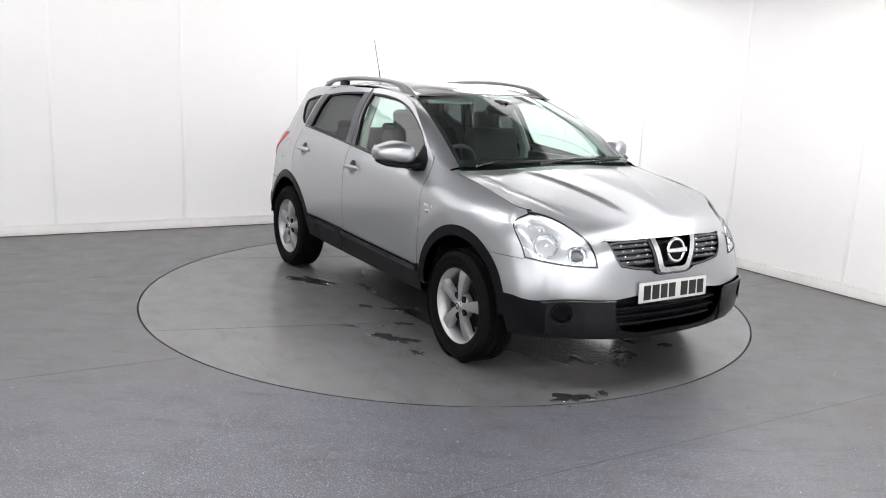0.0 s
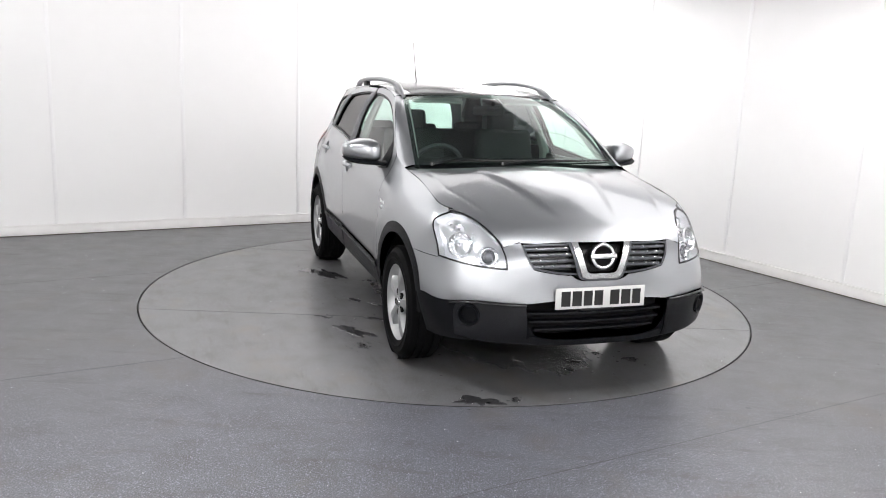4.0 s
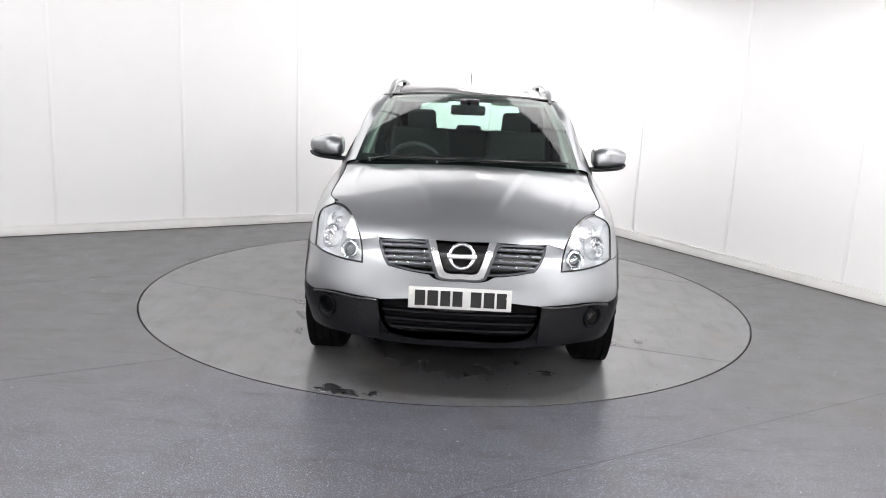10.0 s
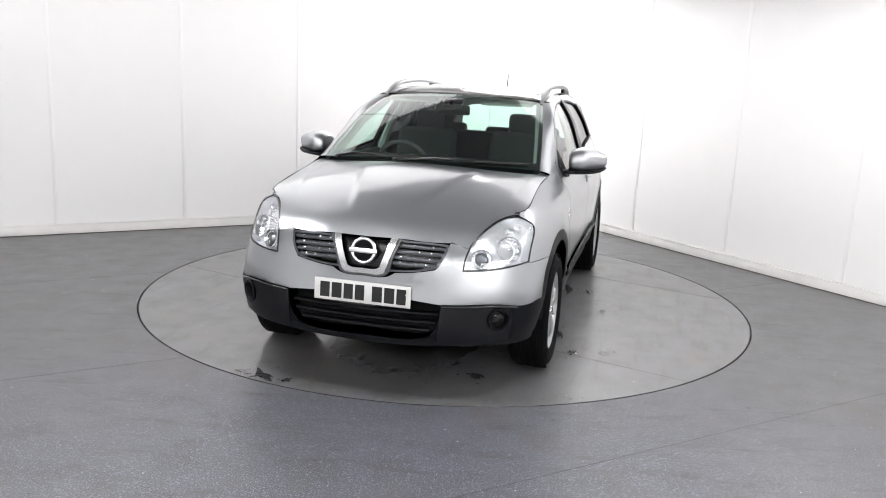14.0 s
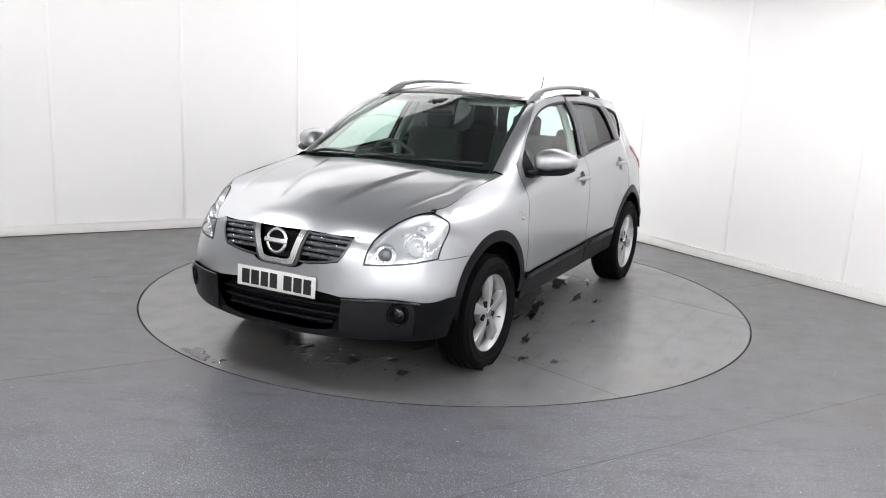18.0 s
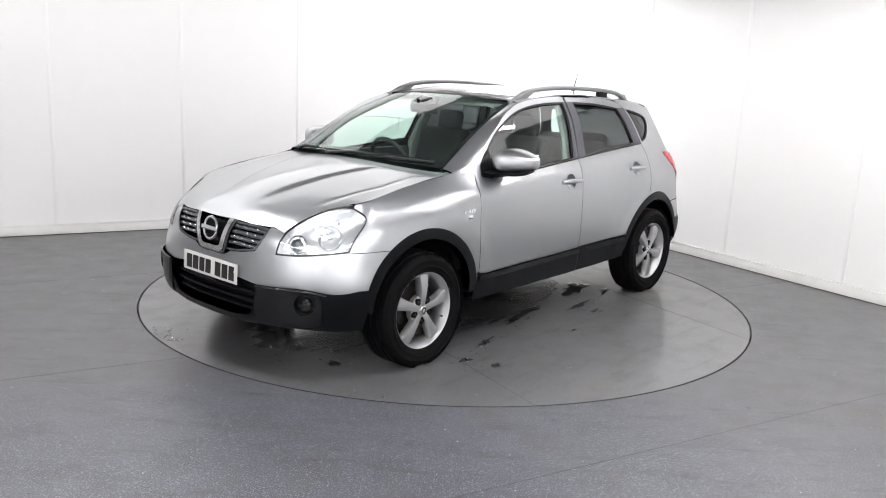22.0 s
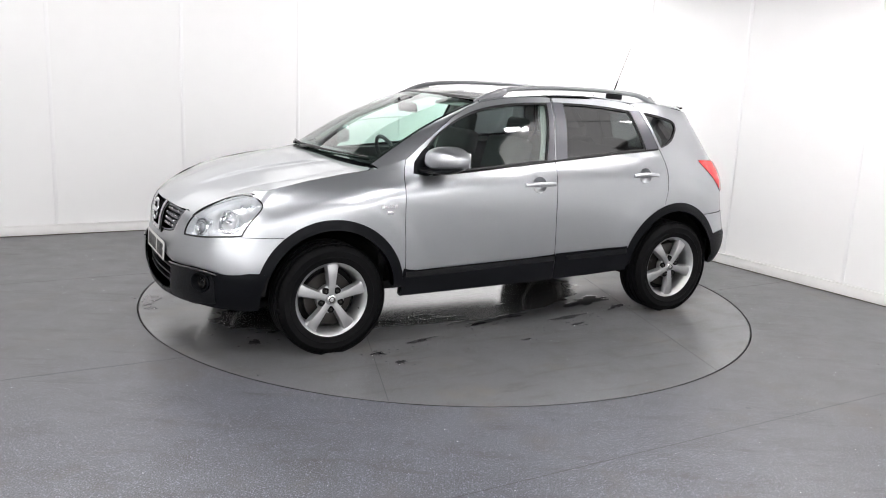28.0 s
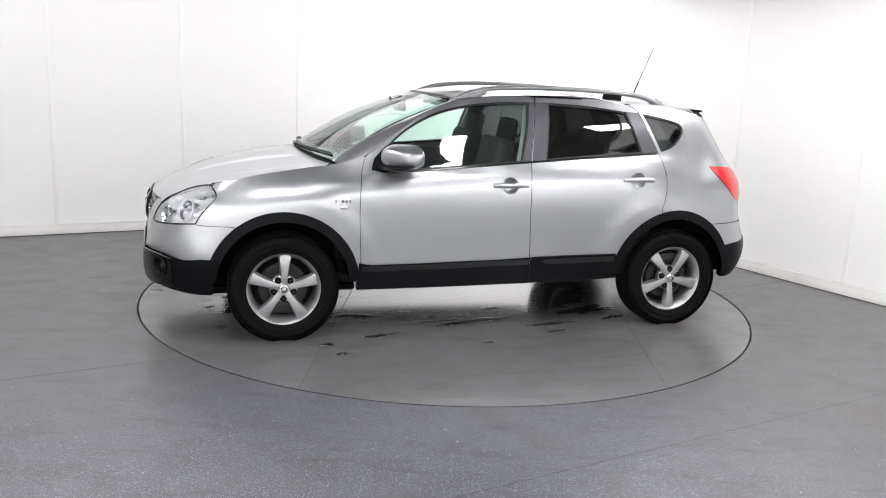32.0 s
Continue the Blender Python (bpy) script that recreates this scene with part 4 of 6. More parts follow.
def bumper():
    half = chain(on_nose([(0.0, 0.540), (0.2, 0.535), (0.414, 0.519)], 10), on_nose(CLAD_TOP, 20), on_side([(1.80, 0.518), (1.728, 0.515)], 4), on_side(arch(HUB_X, ARCH_R - 0.02, 22, 54, 12), 12, True),
                 on_side([(1.622, 0.711), (1.818, 0.711)], 8), on_nose(LAMP_LOW[::-1], 14), on_nose(LAMP_IN, 8), on_nose([(0.520, 0.806), (0.428, 0.822)], 4),
                 on_nose([(0.428, 0.822), (0.405, 0.745), (0.372, 0.692)], 8), on_nose([(0.372, 0.692), (0.26, 0.670), (0.165, 0.660)], 8), on_nose([(0.165, 0.660), (0.13, 0.638), (0.0, 0.632)], 8))
    ob = panel("front_bumper", skin(WRAP, [across(half)], 0.026, hem=0.02), PAINT, CAR)
    low = chain(on_nose([(0.0, 0.332), (0.27, 0.333), (0.355, 0.352)], 8), on_nose([(0.355, 0.352), (0.395, 0.41), (0.412, 0.517)], 8), on_nose(CLAD_TOP, 20), on_side([(1.80, 0.518), (1.728, 0.515)], 4),
                on_side(arch(HUB_X, ARCH_R - 0.045, 22, 2, 8), 8, True), on_side([(1.735, 0.29), (1.80, 0.288)], 3), on_nose([(0.76, 0.290), (0.62, 0.308), (0.40, 0.298), (0.0, 0.292)], 16))
    fs = WRAP.by_y(0.678, 0.452)[0]
    holes = [[(sg * fs + 0.052 * math.cos(2 * math.pi * i / 28), 0.452 + 0.052 * math.sin(2 * math.pi * i / 28)) for i in range(28)] for sg in (1, -1)]
    panel("lower_bumper", skin(WRAP, [across(low)] + holes, 0.026, lift=0.008, hem=0.045, round_edge=0.006), CLADDING, ob, "black grained plastic lower bumper")
    guard = chain(on_nose([(0.398, 0.312), (0.404, 0.42), (0.416, 0.521)], 8), on_nose(CLAD_TOP[:5], 14), on_nose([(0.71, 0.523), (0.732, 0.500), (0.738, 0.42), (0.725, 0.34)], 10), on_nose([(0.725, 0.335), (0.60, 0.318), (0.398, 0.312)], 10))
    for mirror in (False, True):
        panel("corner_guard", skin(WRAP, [guard, holes[0]], 0.022, lift=0.021, hem=0.03, round_edge=0.009, mirror=mirror), SATIN_BLACK, ob, "black satin plastic bumper corner")
    for sg in (1, -1):
        edge = [skin_point(WRAP.by_y(y, z)[0], z - 0.007, 0.020, sg < 0)[0] for y, z in curve(CLAD_TOP[:6], 22)]
        part("guard_edge", tube(edge, 0.007, 8), BLACK, ob, "glossy black rounded edge of the corner guard", smooth=60)
    lip = chain(on_nose([(0.0, 0.294), (0.25, 0.297), (0.396, 0.308)], 10), on_nose([(0.396, 0.308), (0.398, 0.33), (0.380, 0.352)], 6), on_nose([(0.380, 0.352), (0.27, 0.332), (0.0, 0.330)], 10))
    panel("intake_lip", skin(WRAP, [across(lip)], 0.022, lift=0.018, hem=0.03, round_edge=0.010), SATIN_BLACK, ob, "black satin lip under the intake")
    return ob


FRONT_BUMPER = bumper()


def tail_across(half):
    e = 2 * WRAP.end
    return half + [(e - s, z) for s, z in half[::-1]]


half = chain(on_tail([(0.0, 1.455), (0.30, 1.445), (0.52, 1.415)], 8), on_tail([(0.527, 1.41), (0.574, 1.25), (0.613, 1.1), (0.636, 0.95), (0.646, 0.715)], 20), on_tail([(0.646, 0.70), (0.40, 0.69), (0.0, 0.69)], 8))
hole = chain(on_tail([(0.0, 1.385), (0.30, 1.38), (0.45, 1.355)], 8), on_tail([(0.45, 1.355), (0.50, 1.22), (0.52, 1.12)], 8), on_tail([(0.50, 1.09), (0.25, 1.075), (0.0, 1.07)], 8))
tailgate = panel("tailgate", skin(WRAP, [tail_across(half), tail_across(hole)], 0.04), PAINT, CAR)
panel("window", skin(WRAP, [shrink(tail_across(hole), -0.006)], 0.06, lift=-0.008, hem=0), CLEAR, tailgate, "rear window")
half = chain(on_tail([(0.0, 0.685), (0.40, 0.685), (0.70, 0.708)], 8), on_side([(-1.80, 0.708), (-1.60, 0.701)], 6), on_side(arch(-HUB_X, ARCH_R - 0.02, 128, 150, 8), 8, True), on_side([(-1.735, 0.556), (-1.80, 0.566)], 3), on_tail([(0.72, 0.575), (0.5, 0.58), (0.0, 0.58)], 10))
rear_bumper = panel("rear_bumper", skin(WRAP, [tail_across(half)], 0.03), PAINT, CAR)
half = chain(on_tail([(0.0, 0.577), (0.5, 0.577), (0.72, 0.572)], 10), on_side([(-1.80, 0.563), (-1.735, 0.553)], 3), on_side(arch(-HUB_X, ARCH_R - 0.045, 150, 178, 10), 10, True), on_side([(-1.735, 0.32), (-1.80, 0.315)], 3), on_tail([(0.72, 0.31), (0.5, 0.29), (0.0, 0.28)], 10))
panel("lower_bumper", skin(WRAP, [tail_across(half)], 0.03, lift=0.008, hem=0.04, round_edge=0.006), CLADDING, rear_bumper, "black grained plastic lower bumper")


# ---- the car: cladding, floor pan, wheel wells ----
def cladding(mirror):
    for hx, a0, a1 in ((HUB_X, 22, 177), (-HUB_X, 5, 155)):
        outer = arch(hx, ARCH_R, a0, a1, 40)
        inner = arch(hx, ARCH_R - 0.062, a1, a0, 40)
        loop = chain(on_side(outer, 40, True), on_side(inner, 40, True))
        panel("wheel_arch_trim", skin(WRAP, [loop], 0.022, lift=0.007, hem=0.06, round_edge=0.006, mirror=mirror), CLADDING, CAR, "black grained plastic arch trim")
    for name, top, low in (("front_door_trim", [(0.862, 0.485), (0.82, 0.474), (-0.268, 0.495)], [(-0.27, 0.318), (0.60, 0.306), (0.868, 0.306)]),
                           ("rear_door_trim", [(-0.272, 0.498), (-0.6, 0.506), (-0.875, 0.514)], [(-0.90, 0.34), (-0.6, 0.325), (-0.274, 0.320)])):
        loop = chain(on_side(top, 12), on_side(low, 12))
        panel(name, skin(WRAP, [loop], 0.026, lift=0.012, hem=0.04, round_edge=0.008, mirror=mirror), CLADDING, CAR, "black plastic sill trim")
    for name, top, low in (("front_door_ridge", [(0.848, 0.468), (0.80, 0.4665), (-0.266, 0.4885)], [(-0.266, 0.452), (0.80, 0.430), (0.848, 0.432)]),
                           ("rear_door_ridge", [(-0.345, 0.482), (-0.6, 0.494), (-0.86, 0.502)], [(-0.875, 0.462), (-0.6, 0.455), (-0.380, 0.452)])):
        loop = chain(on_side(top, 14), on_side(low, 14))
        panel(name, skin(WRAP, [loop], 0.012, lift=0.026, hem=0.02, round_edge=0.012, mirror=mirror), SATIN_BLACK, CAR, "raised black satin ridge on the sill trim")
    for hx in (HUB_X, -HUB_X):
        b = bmesh.new()
        rings = []
        for y, r in ((0.868, ARCH_R - 0.06), (0.86, ARCH_R - 0.045), (0.50, ARCH_R - 0.045)):
            pts = arch(hx, r, 6, 174, 30)
            rings.append([b.verts.new((x, y * (-1 if mirror else 1), z)) for x, z in pts])
        for p, q in zip(rings, rings[1:]):
            for i in range(len(p) - 1):
                b.faces.new((p[i], p[i + 1], q[i + 1], q[i]))
        b.faces.new(rings[-1])
        part("wheel_well", b, DARK, CAR, "dark felt wheel well")


sides(cladding)
b = box((2.06, 1.56, 0.06), (0, 0, 0.365), 0.02)
box((3.6, 0.96, 0.12), (0, 0, 0.37), 0.03, b)
box((0.5, 1.2, 0.14), (1.83, 0, 0.36), 0.05, b)
box((0.42, 1.2, 0.2), (-1.78, 0, 0.40), 0.05, b)
box((0.95, 1.08, 0.05), (1.30, 0, 0.245), 0.02, b)
box((0.75, 0.95, 0.05), (-1.40, 0, 0.275), 0.02, b)
box((1.3, 0.3, 0.08), (-0.1, 0.1, 0.32), 0.03, b)
box((0.6, 0.5, 0.12), (-1.45, 0.30, 0.26), 0.05, b)
part("floor_pan", b, DARK, CAR, "dark underbody")
b = bmesh.new()
for sy in (1, -1):
    for x0, x1, z0, z1 in ((-1.15, 0.83, 0.36, 0.98), (0.80, 1.0, 0.5, 0.95)):
        box((x1 - x0, 0.02, z1 - z0), ((x0 + x1) / 2, sy * 0.795, (z0 + z1) / 2), bm=b)
box((0.05, 1.45, 0.72), (0.95, 0, 0.70), bm=b)
box((0.80, 1.30, 0.05), (1.33, 0, 0.80), bm=b)
part("inner_body", b, DARK, CAR, "dark inner body behind the panels")


# ---- the car: wheels ----
BLOCK = bpy.data.meshes.new("tread_block")
b = box((0.007, 0.021, 0.026), bevel=0.0015, seg=1)
b.to_mesh(BLOCK)
b.free()
BLOCK.materials.append(RUBBER)


def build_wheel():
    """A wheel round the z axis, its face towards +z, in parts."""
    root = empty("wheel", None, CAR)
    R, r, w = 0.334, 0.222, 0.107
    prof = [(r, -w + 0.008), (r + 0.03, -w), (0.288, -w - 0.004), (0.314, -w + 0.012), (0.328, -w + 0.03)]
    for k in range(4):
        y = -w + 0.042 + k * 0.046
        prof += [(0.332, y - 0.010), (R, y), (R, y + 0.026), (0.327, y + 0.028), (0.327, y + 0.034)]
    prof = prof[:-2] + [(0.328, w - 0.03), (0.314, w - 0.012), (0.297, w + 0.001), (0.293, w + 0.0045), (0.289, w + 0.004), (0.262, w + 0.001), (0.258, w + 0.004), (0.254, w), (r + 0.012, w - 0.002), (r, w - 0.012)]
    b = lathe(prof, 72)
    part("tyre", b, RUBBER, root, "black rubber tyre", smooth=40)
    for k in range(60):                       # shoulder blocks
        a = 2 * math.pi * (k + 0.5) / 60
        m = Matrix.Rotation(a, 4, "Z") @ Matrix.Translation((0.3195, 0, w - 0.0215)) @ Matrix.Rotation(radians(-48), 4, "Y")
        blk = new("tread_block", BLOCK)
        blk.parent, blk.matrix_basis = root, m
    rim = lathe([(0.214, 0.086), (0.219, 0.094), (0.228, 0.098), (0.234, 0.094), (0.234, 0.088), (0.222, 0.08), (0.205, 0.074), (0.196, 0.03), (0.188, -0.06), (0.205, -0.09), (0.222, -0.095), (0.216, -0.098), (0.183, -0.062), (0.19, 0.028), (0.199, 0.07)], 72, close=True)
    part("rim", rim, ALLOY, root, "silver alloy rim", smooth=50)
    for k in range(5):
        b = bmesh.new()
        secs = []
        for rad, hw, top, low in ((0.034, 0.022, 0.086, 0.050), (0.060, 0.022, 0.090, 0.050), (0.10, 0.0245, 0.094, 0.050), (0.145, 0.030, 0.094, 0.048), (0.185, 0.036, 0.089, 0.050), (0.206, 0.042, 0.082, 0.056), (0.216, 0.047, 0.080, 0.066)):
            ring = []
            for fy, fz in ((-1.12, 0.0), (-1.02, 0.62), (-0.84, 0.93), (-0.45, 1.0), (0, 0.985), (0.45, 1.0), (0.84, 0.93), (1.02, 0.62), (1.12, 0.0)):
                ring.append(b.verts.new((rad, fy * hw, low + (top - low) * fz)))
            secs.append(ring)
        for p, q in zip(secs, secs[1:]):
            for i in range(8):
                b.faces.new((p[i], q[i], q[i + 1], p[i + 1]))
            b.faces.new((p[8], q[8], q[0], p[0]))
        b.faces.new(secs[0])
        b.faces.new(secs[-1][::-1])
        bmesh.ops.recalc_face_normals(b, faces=b.faces[:])
        bmesh.ops.rotate(b, cent=(0, 0, 0), matrix=Matrix.Rotation(2 * math.pi * k / 5, 3, "Z"), verts=b.verts)
        part("spoke", b, ALLOY, root, "silver alloy spoke", smooth=42)
    hub = lathe([(0.003, 0.084), (0.030, 0.084), (0.034, 0.080), (0.076, 0.079), (0.084, 0.072), (0.087, 0.04), (0.003, 0.035)], 40)
    part("hub", hub, ALLOY, root, smooth=40)
    part("centre_cap", lathe([(0.003, 0.096), (0.020, 0.0955), (0.027, 0.092), (0.029, 0.084), (0.003, 0.08)], 32), SATIN, root, "satin centre cap")
    part("cap_mark", lathe([(0.013, 0.0965), (0.017, 0.0975), (0.019, 0.0962), (0.017, 0.0950)], 24, close=True), STEEL, root, "round mark on the cap")
    for k in range(5):
        a = 2 * math.pi * (k + 0.5) / 5
        m = Matrix.Translation((0.062 * math.cos(a), 0.062 * math.sin(a), 0))
        part("bolt_recess", lathe([(0.003, 0.0815), (0.0165, 0.0815), (0.0190, 0.0850), (0.0205, 0.084), (0.0215, 0.07)], 20, m), DARK, root, "dark bolt recess")
        part("wheel_nut", lathe([(0.003, 0.088), (0.006, 0.088), (0.0085, 0.085), (0.0085, 0.076)], 6, m), STEEL, root, "steel wheel nut")
    part("brake_disc", lathe([(0.055, 0.018), (0.148, 0.018), (0.150, 0.015), (0.150, -0.003), (0.055, -0.006)], 48, close=True), STEEL, root, "grey cast-iron brake disc")
    part("brake_hat", lathe([(0.003, 0.045), (0.072, 0.045), (0.078, 0.04), (0.08, 0.016), (0.003, 0.01)], 32), STEEL, root)
    part("back_plate", lathe([(0.003, -0.012), (0.178, -0.012), (0.185, -0.02), (0.186, -0.07), (0.003, -0.075)], 40), DARK, root)
    part("valve", tube([(0.196, 0.0, 0.06), (0.186, 0, 0.084)], 0.0045, 8), SEAL, root, "rubber valve").matrix_basis = Matrix.Rotation(radians(250), 4, "Z")
    b = box((0.075, 0.15, 0.06), (-0.13, 0.0, 0.012), 0.012)
    part("brake_caliper", b, STEEL, root, "iron brake caliper")
    return root


WHEEL = build_wheel()


def wheel_pose(x, y, spin):
    # spin: where the first spoke points, in degrees from forward towards up, as seen from its own side
    side = -90 if y > 0 else 90
    return pose(x, y, HUB_Z, side, 0, 0) @ Matrix.Rotation(radians(-spin if y > 0 else spin), 4, "Z")


HUB_FACE = 0.772
WHEEL.matrix_basis = wheel_pose(HUB_X, HUB_FACE, 92)
copy_thing(WHEEL, wheel_pose(HUB_X, -HUB_FACE, 82))
copy_thing(WHEEL, wheel_pose(-HUB_X, HUB_FACE, 266))
copy_thing(WHEEL, wheel_pose(-HUB_X, -HUB_FACE, 85))


# ---- the car: lamps, grille and nose ----
def facing(p, way):
    """A pose at p whose z axis points along way."""
    return Matrix.Translation(p) @ Vector(way).to_track_quat("Z", "Y").to_matrix().to_4x4()


lt = curve(LAMP_LINE, 8)
lt = BONNET.at(lt[:, 0], lt[:, 1])
LAMP_TOP = [(y, z - 0.001) for _, y, z in lt[::-1]]
lamp_loop = chain(on_nose(LAMP_IN[::-1], 8), on_nose(LAMP_LOW, 14), on_side(LAMP_REAR, 20), on_nose(LAMP_TOP[::-1], 14))
REFLECTOR = plain("lamp_reflector", (0.86, 0.87, 0.88), 0.08, metal=1.0, grain=0.06)
BEZEL = plain("lamp_bezel", (0.86, 0.87, 0.89), 0.18, metal=0.65, grain=0.06)
DARK_GLASS = plain("projector_glass", (0.24, 0.25, 0.27), 0.12, metal=0.6, coat=1.0)
RAIL = plain("grey_rail_plastic", (0.30, 0.305, 0.315), 0.36, metal=0.6, grain=0.04)


def headlamp(mirror):
    root = empty("headlamp", None, CAR)
    tagged(root, "clear headlamp with chrome reflectors")
    panel("lens", skin(WRAP, [shrink(lamp_loop, 0.005)], 0.025, lift=0.0015, hem=0.004, mirror=mirror), LENS, root, "clear plastic lens")
    panel("rim", skin(WRAP, [shrink(lamp_loop, 0.0005), shrink(lamp_loop, 0.0090)], 0.02, lift=0.0025, hem=0.004, mirror=mirror), BLACK, root, "dark edge")
    panel("reflector_wall", skin(WRAP, [shrink(lamp_loop, 0.003), shrink(lamp_loop, 0.005)], 0.02, lift=-0.007, hem=0.046, mirror=mirror), BEZEL, root, "silvered wall", exact=False)
    panel("housing", skin(WRAP, [shrink(lamp_loop, 0.004)], 0.02, lift=-0.052, hem=0, mirror=mirror), BEZEL, root, "silvered housing in facets", exact=False, flat=True)
    sg = -1 if mirror else 1
    ahead = Vector((0.93, 0.30 * sg, 0.02)).normalized()
    for name, y, z, r, depth, mat in (("projector", 0.592, 0.752, 0.050, 0.035, REFLECTOR), ("main_reflector", 0.712, 0.800, 0.058, 0.050, REFLECTOR)):
        p, n = skin_point(WRAP.by_y(y, z)[0], z, -0.026 if name == "projector" else -0.030, mirror)
        m = facing(p, (n + ahead * 0.9).normalized())
        prof = [(0.003, -depth), (r * 0.45, -depth * 0.85), (r * 0.8, -depth * 0.35), (r * 0.97, 0.0), (r * 1.06, 0.006), (r * 1.12, 0.0), (r * 1.12, -depth - 0.02)]
        part(name, lathe(prof, 18, m), mat, root, "faceted bowl reflector", smooth=0)
        if name == "projector":
            part("projector_lens", lathe([(0.003, 0.010), (0.012, 0.008), (0.022, 0.001), (0.029, -0.012), (0.031, -0.03)], 24, m), DARK_GLASS, root, "dark round projector lens")
            part("projector_ring", lathe([(0.031, -0.006), (0.036, 0.002), (0.042, 0.001), (0.044, -0.012)], 32, m), CHROME, root, "chrome ring round the projector")
        else:
            part("bulb_shield", lathe([(0.003, 0.012), (0.009, 0.009), (0.012, -0.002), (0.010, -0.04)], 20, m), CHROME, root)
            part("bowl_ring", lathe([(r * 1.10, 0.004), (r * 1.14, 0.010), (r * 1.20, 0.006), (r * 1.18, -0.004)], 36, m, close=True), BEZEL, root, "silvered ring round the bowl")
    for y, z, w in ((0.690, 0.880, 0.046), (0.725, 0.895, 0.036), (0.645, 0.850, 0.036)):
        p, n = skin_point(WRAP.by_y(y, z)[0], z, -0.046, mirror)
        m = facing(p, (n + ahead).normalized())
        part("side_light", lathe([(0.003, -0.026), (w * 0.35, -0.018), (w * 0.55, 0.0), (w * 0.60, 0.003), (w * 0.62, -0.02)], 12, m), REFLECTOR, root, "small silvered bowl", smooth=0)
        part("indicator_bulb", lathe([(0.002, 0.004), (w * 0.16, 0.001), (w * 0.20, -0.02)], 12, m), CHROME, root, "silvered bulb cap")


sides(headlamp)


def nose_points(pts, out, n=10):
    c = curve(pts, n)
    return [skin_point(WRAP.by_y(abs(y), z)[0] * (1 if y >= 0 else -1), z, out)[0] for y, z in c]


def grille(mirror):
    sg = -1 if mirror else 1
    root = empty("upper_grille", None, CAR)
    tagged(root, "grey barred half of the radiator grille")
    loop = chain(on_nose([(0.168, 0.824), (0.30, 0.822), (0.424, 0.814)], 8), on_nose([(0.424, 0.814), (0.402, 0.745), (0.370, 0.696)], 8), on_nose([(0.370, 0.696), (0.26, 0.674), (0.128, 0.664)], 8))
    panel("backing", skin(WRAP, [shrink(loop, -0.004)], 0.03, lift=-0.045, hem=0, mirror=mirror), BLACK, root, "black mesh behind the bars")
    panel("surround", skin(WRAP, [shrink(loop, 0.0005), shrink(loop, 0.010)], 0.02, lift=0.001, hem=0.045, mirror=mirror), GRILLE, root, "grey frame")
    for k, (z0, z1, y1) in enumerate(((0.803, 0.796, 0.418), (0.772, 0.765, 0.408), (0.741, 0.734, 0.396), (0.710, 0.705, 0.378))):
        pts = nose_points([(0.135, z0), (0.27, (z0 + z1) / 2), (y1, z1)], -0.014)
        if mirror:
            pts = [Vector((p.x, -p.y, p.z)) for p in pts]
        b = bmesh.new()
        prof = ((-0.020, -0.0085), (0.004, -0.0085), (0.008, -0.004), (0.008, 0.001), (0.002, 0.0085), (-0.020, 0.0085))
        rings = [[b.verts.new(p + Vector((dx, 0, dz))) for dx, dz in prof] for p in pts]
        for p, q in zip(rings, rings[1:]):
            for i in range(6):
                b.faces.new((p[i], p[(i + 1) % 6], q[(i + 1) % 6], q[i]))
        b.faces.new(rings[0])
        b.faces.new(rings[-1])
        bmesh.ops.recalc_face_normals(b, faces=b.faces[:])
        bar = part("bar", b, GRILLE, root, smooth=25)
        for j in range(3):
            f = (j + 0.75 + 0.22 * (k % 2)) / 3.35
            p = pts[int(f * (len(pts) - 1))]
            part("stud", lathe([(0.003, 0.0065), (0.0052, 0.0055), (0.0072, 0.0)], 10, facing(p + Vector((0.005, 0, 0.006)), (0.6, 0, 0.8))), SATIN, bar, "small silver stud")


sides(grille)

centre = empty("grille_centre", None, CAR)
tagged(centre, "chrome vee with a round emblem on dark mesh")
half = chain(on_nose([(0.0, 0.668), (0.09, 0.672)], 4), on_nose([(0.09, 0.672), (0.145, 0.828)], 8), on_nose([(0.145, 0.828), (0.0, 0.832)], 6))
panel("mesh_backing", skin(WRAP, [across(half)], 0.03, lift=-0.024, hem=0), BLACK, centre, "black honeycomb")
half = chain(on_nose([(0.0, 0.636), (0.11, 0.640), (0.128, 0.652)], 8), on_nose([(0.128, 0.652), (0.158, 0.745), (0.188, 0.827)], 8), on_nose([(0.188, 0.827), (0.170, 0.827)], 3), on_nose([(0.170, 0.827), (0.142, 0.745), (0.114, 0.663)], 8), on_nose([(0.114, 0.656), (0.10, 0.650), (0.0, 0.647)], 6))
panel("vee_surround", skin(WRAP, [across(half)], 0.016, lift=0.006, hem=0.05), GRILLE, centre, "dark grey edge round the vee")
half = chain(on_nose([(0.0, 0.648), (0.10, 0.651), (0.115, 0.664)], 8), on_nose([(0.115, 0.664), (0.143, 0.745), (0.171, 0.827)], 8), on_nose([(0.171, 0.827), (0.135, 0.828)], 3), on_nose([(0.135, 0.828), (0.108, 0.745), (0.088, 0.690)], 8), on_nose([(0.088, 0.686), (0.075, 0.676), (0.0, 0.674)], 6))
panel("vee", skin(WRAP, [across(half)], 0.012, lift=0.016, hem=0.04, round_edge=0.005), SATIN, centre, "bright satin chrome vee")
p, n = skin_point(0.0, 0.760, 0.012)
m = Matrix.Translation(p) @ Matrix.Rotation(radians(9.5), 4, "Y").inverted() @ pose(0, 0, 0, 90, 0, 90)
b = bmesh.new()
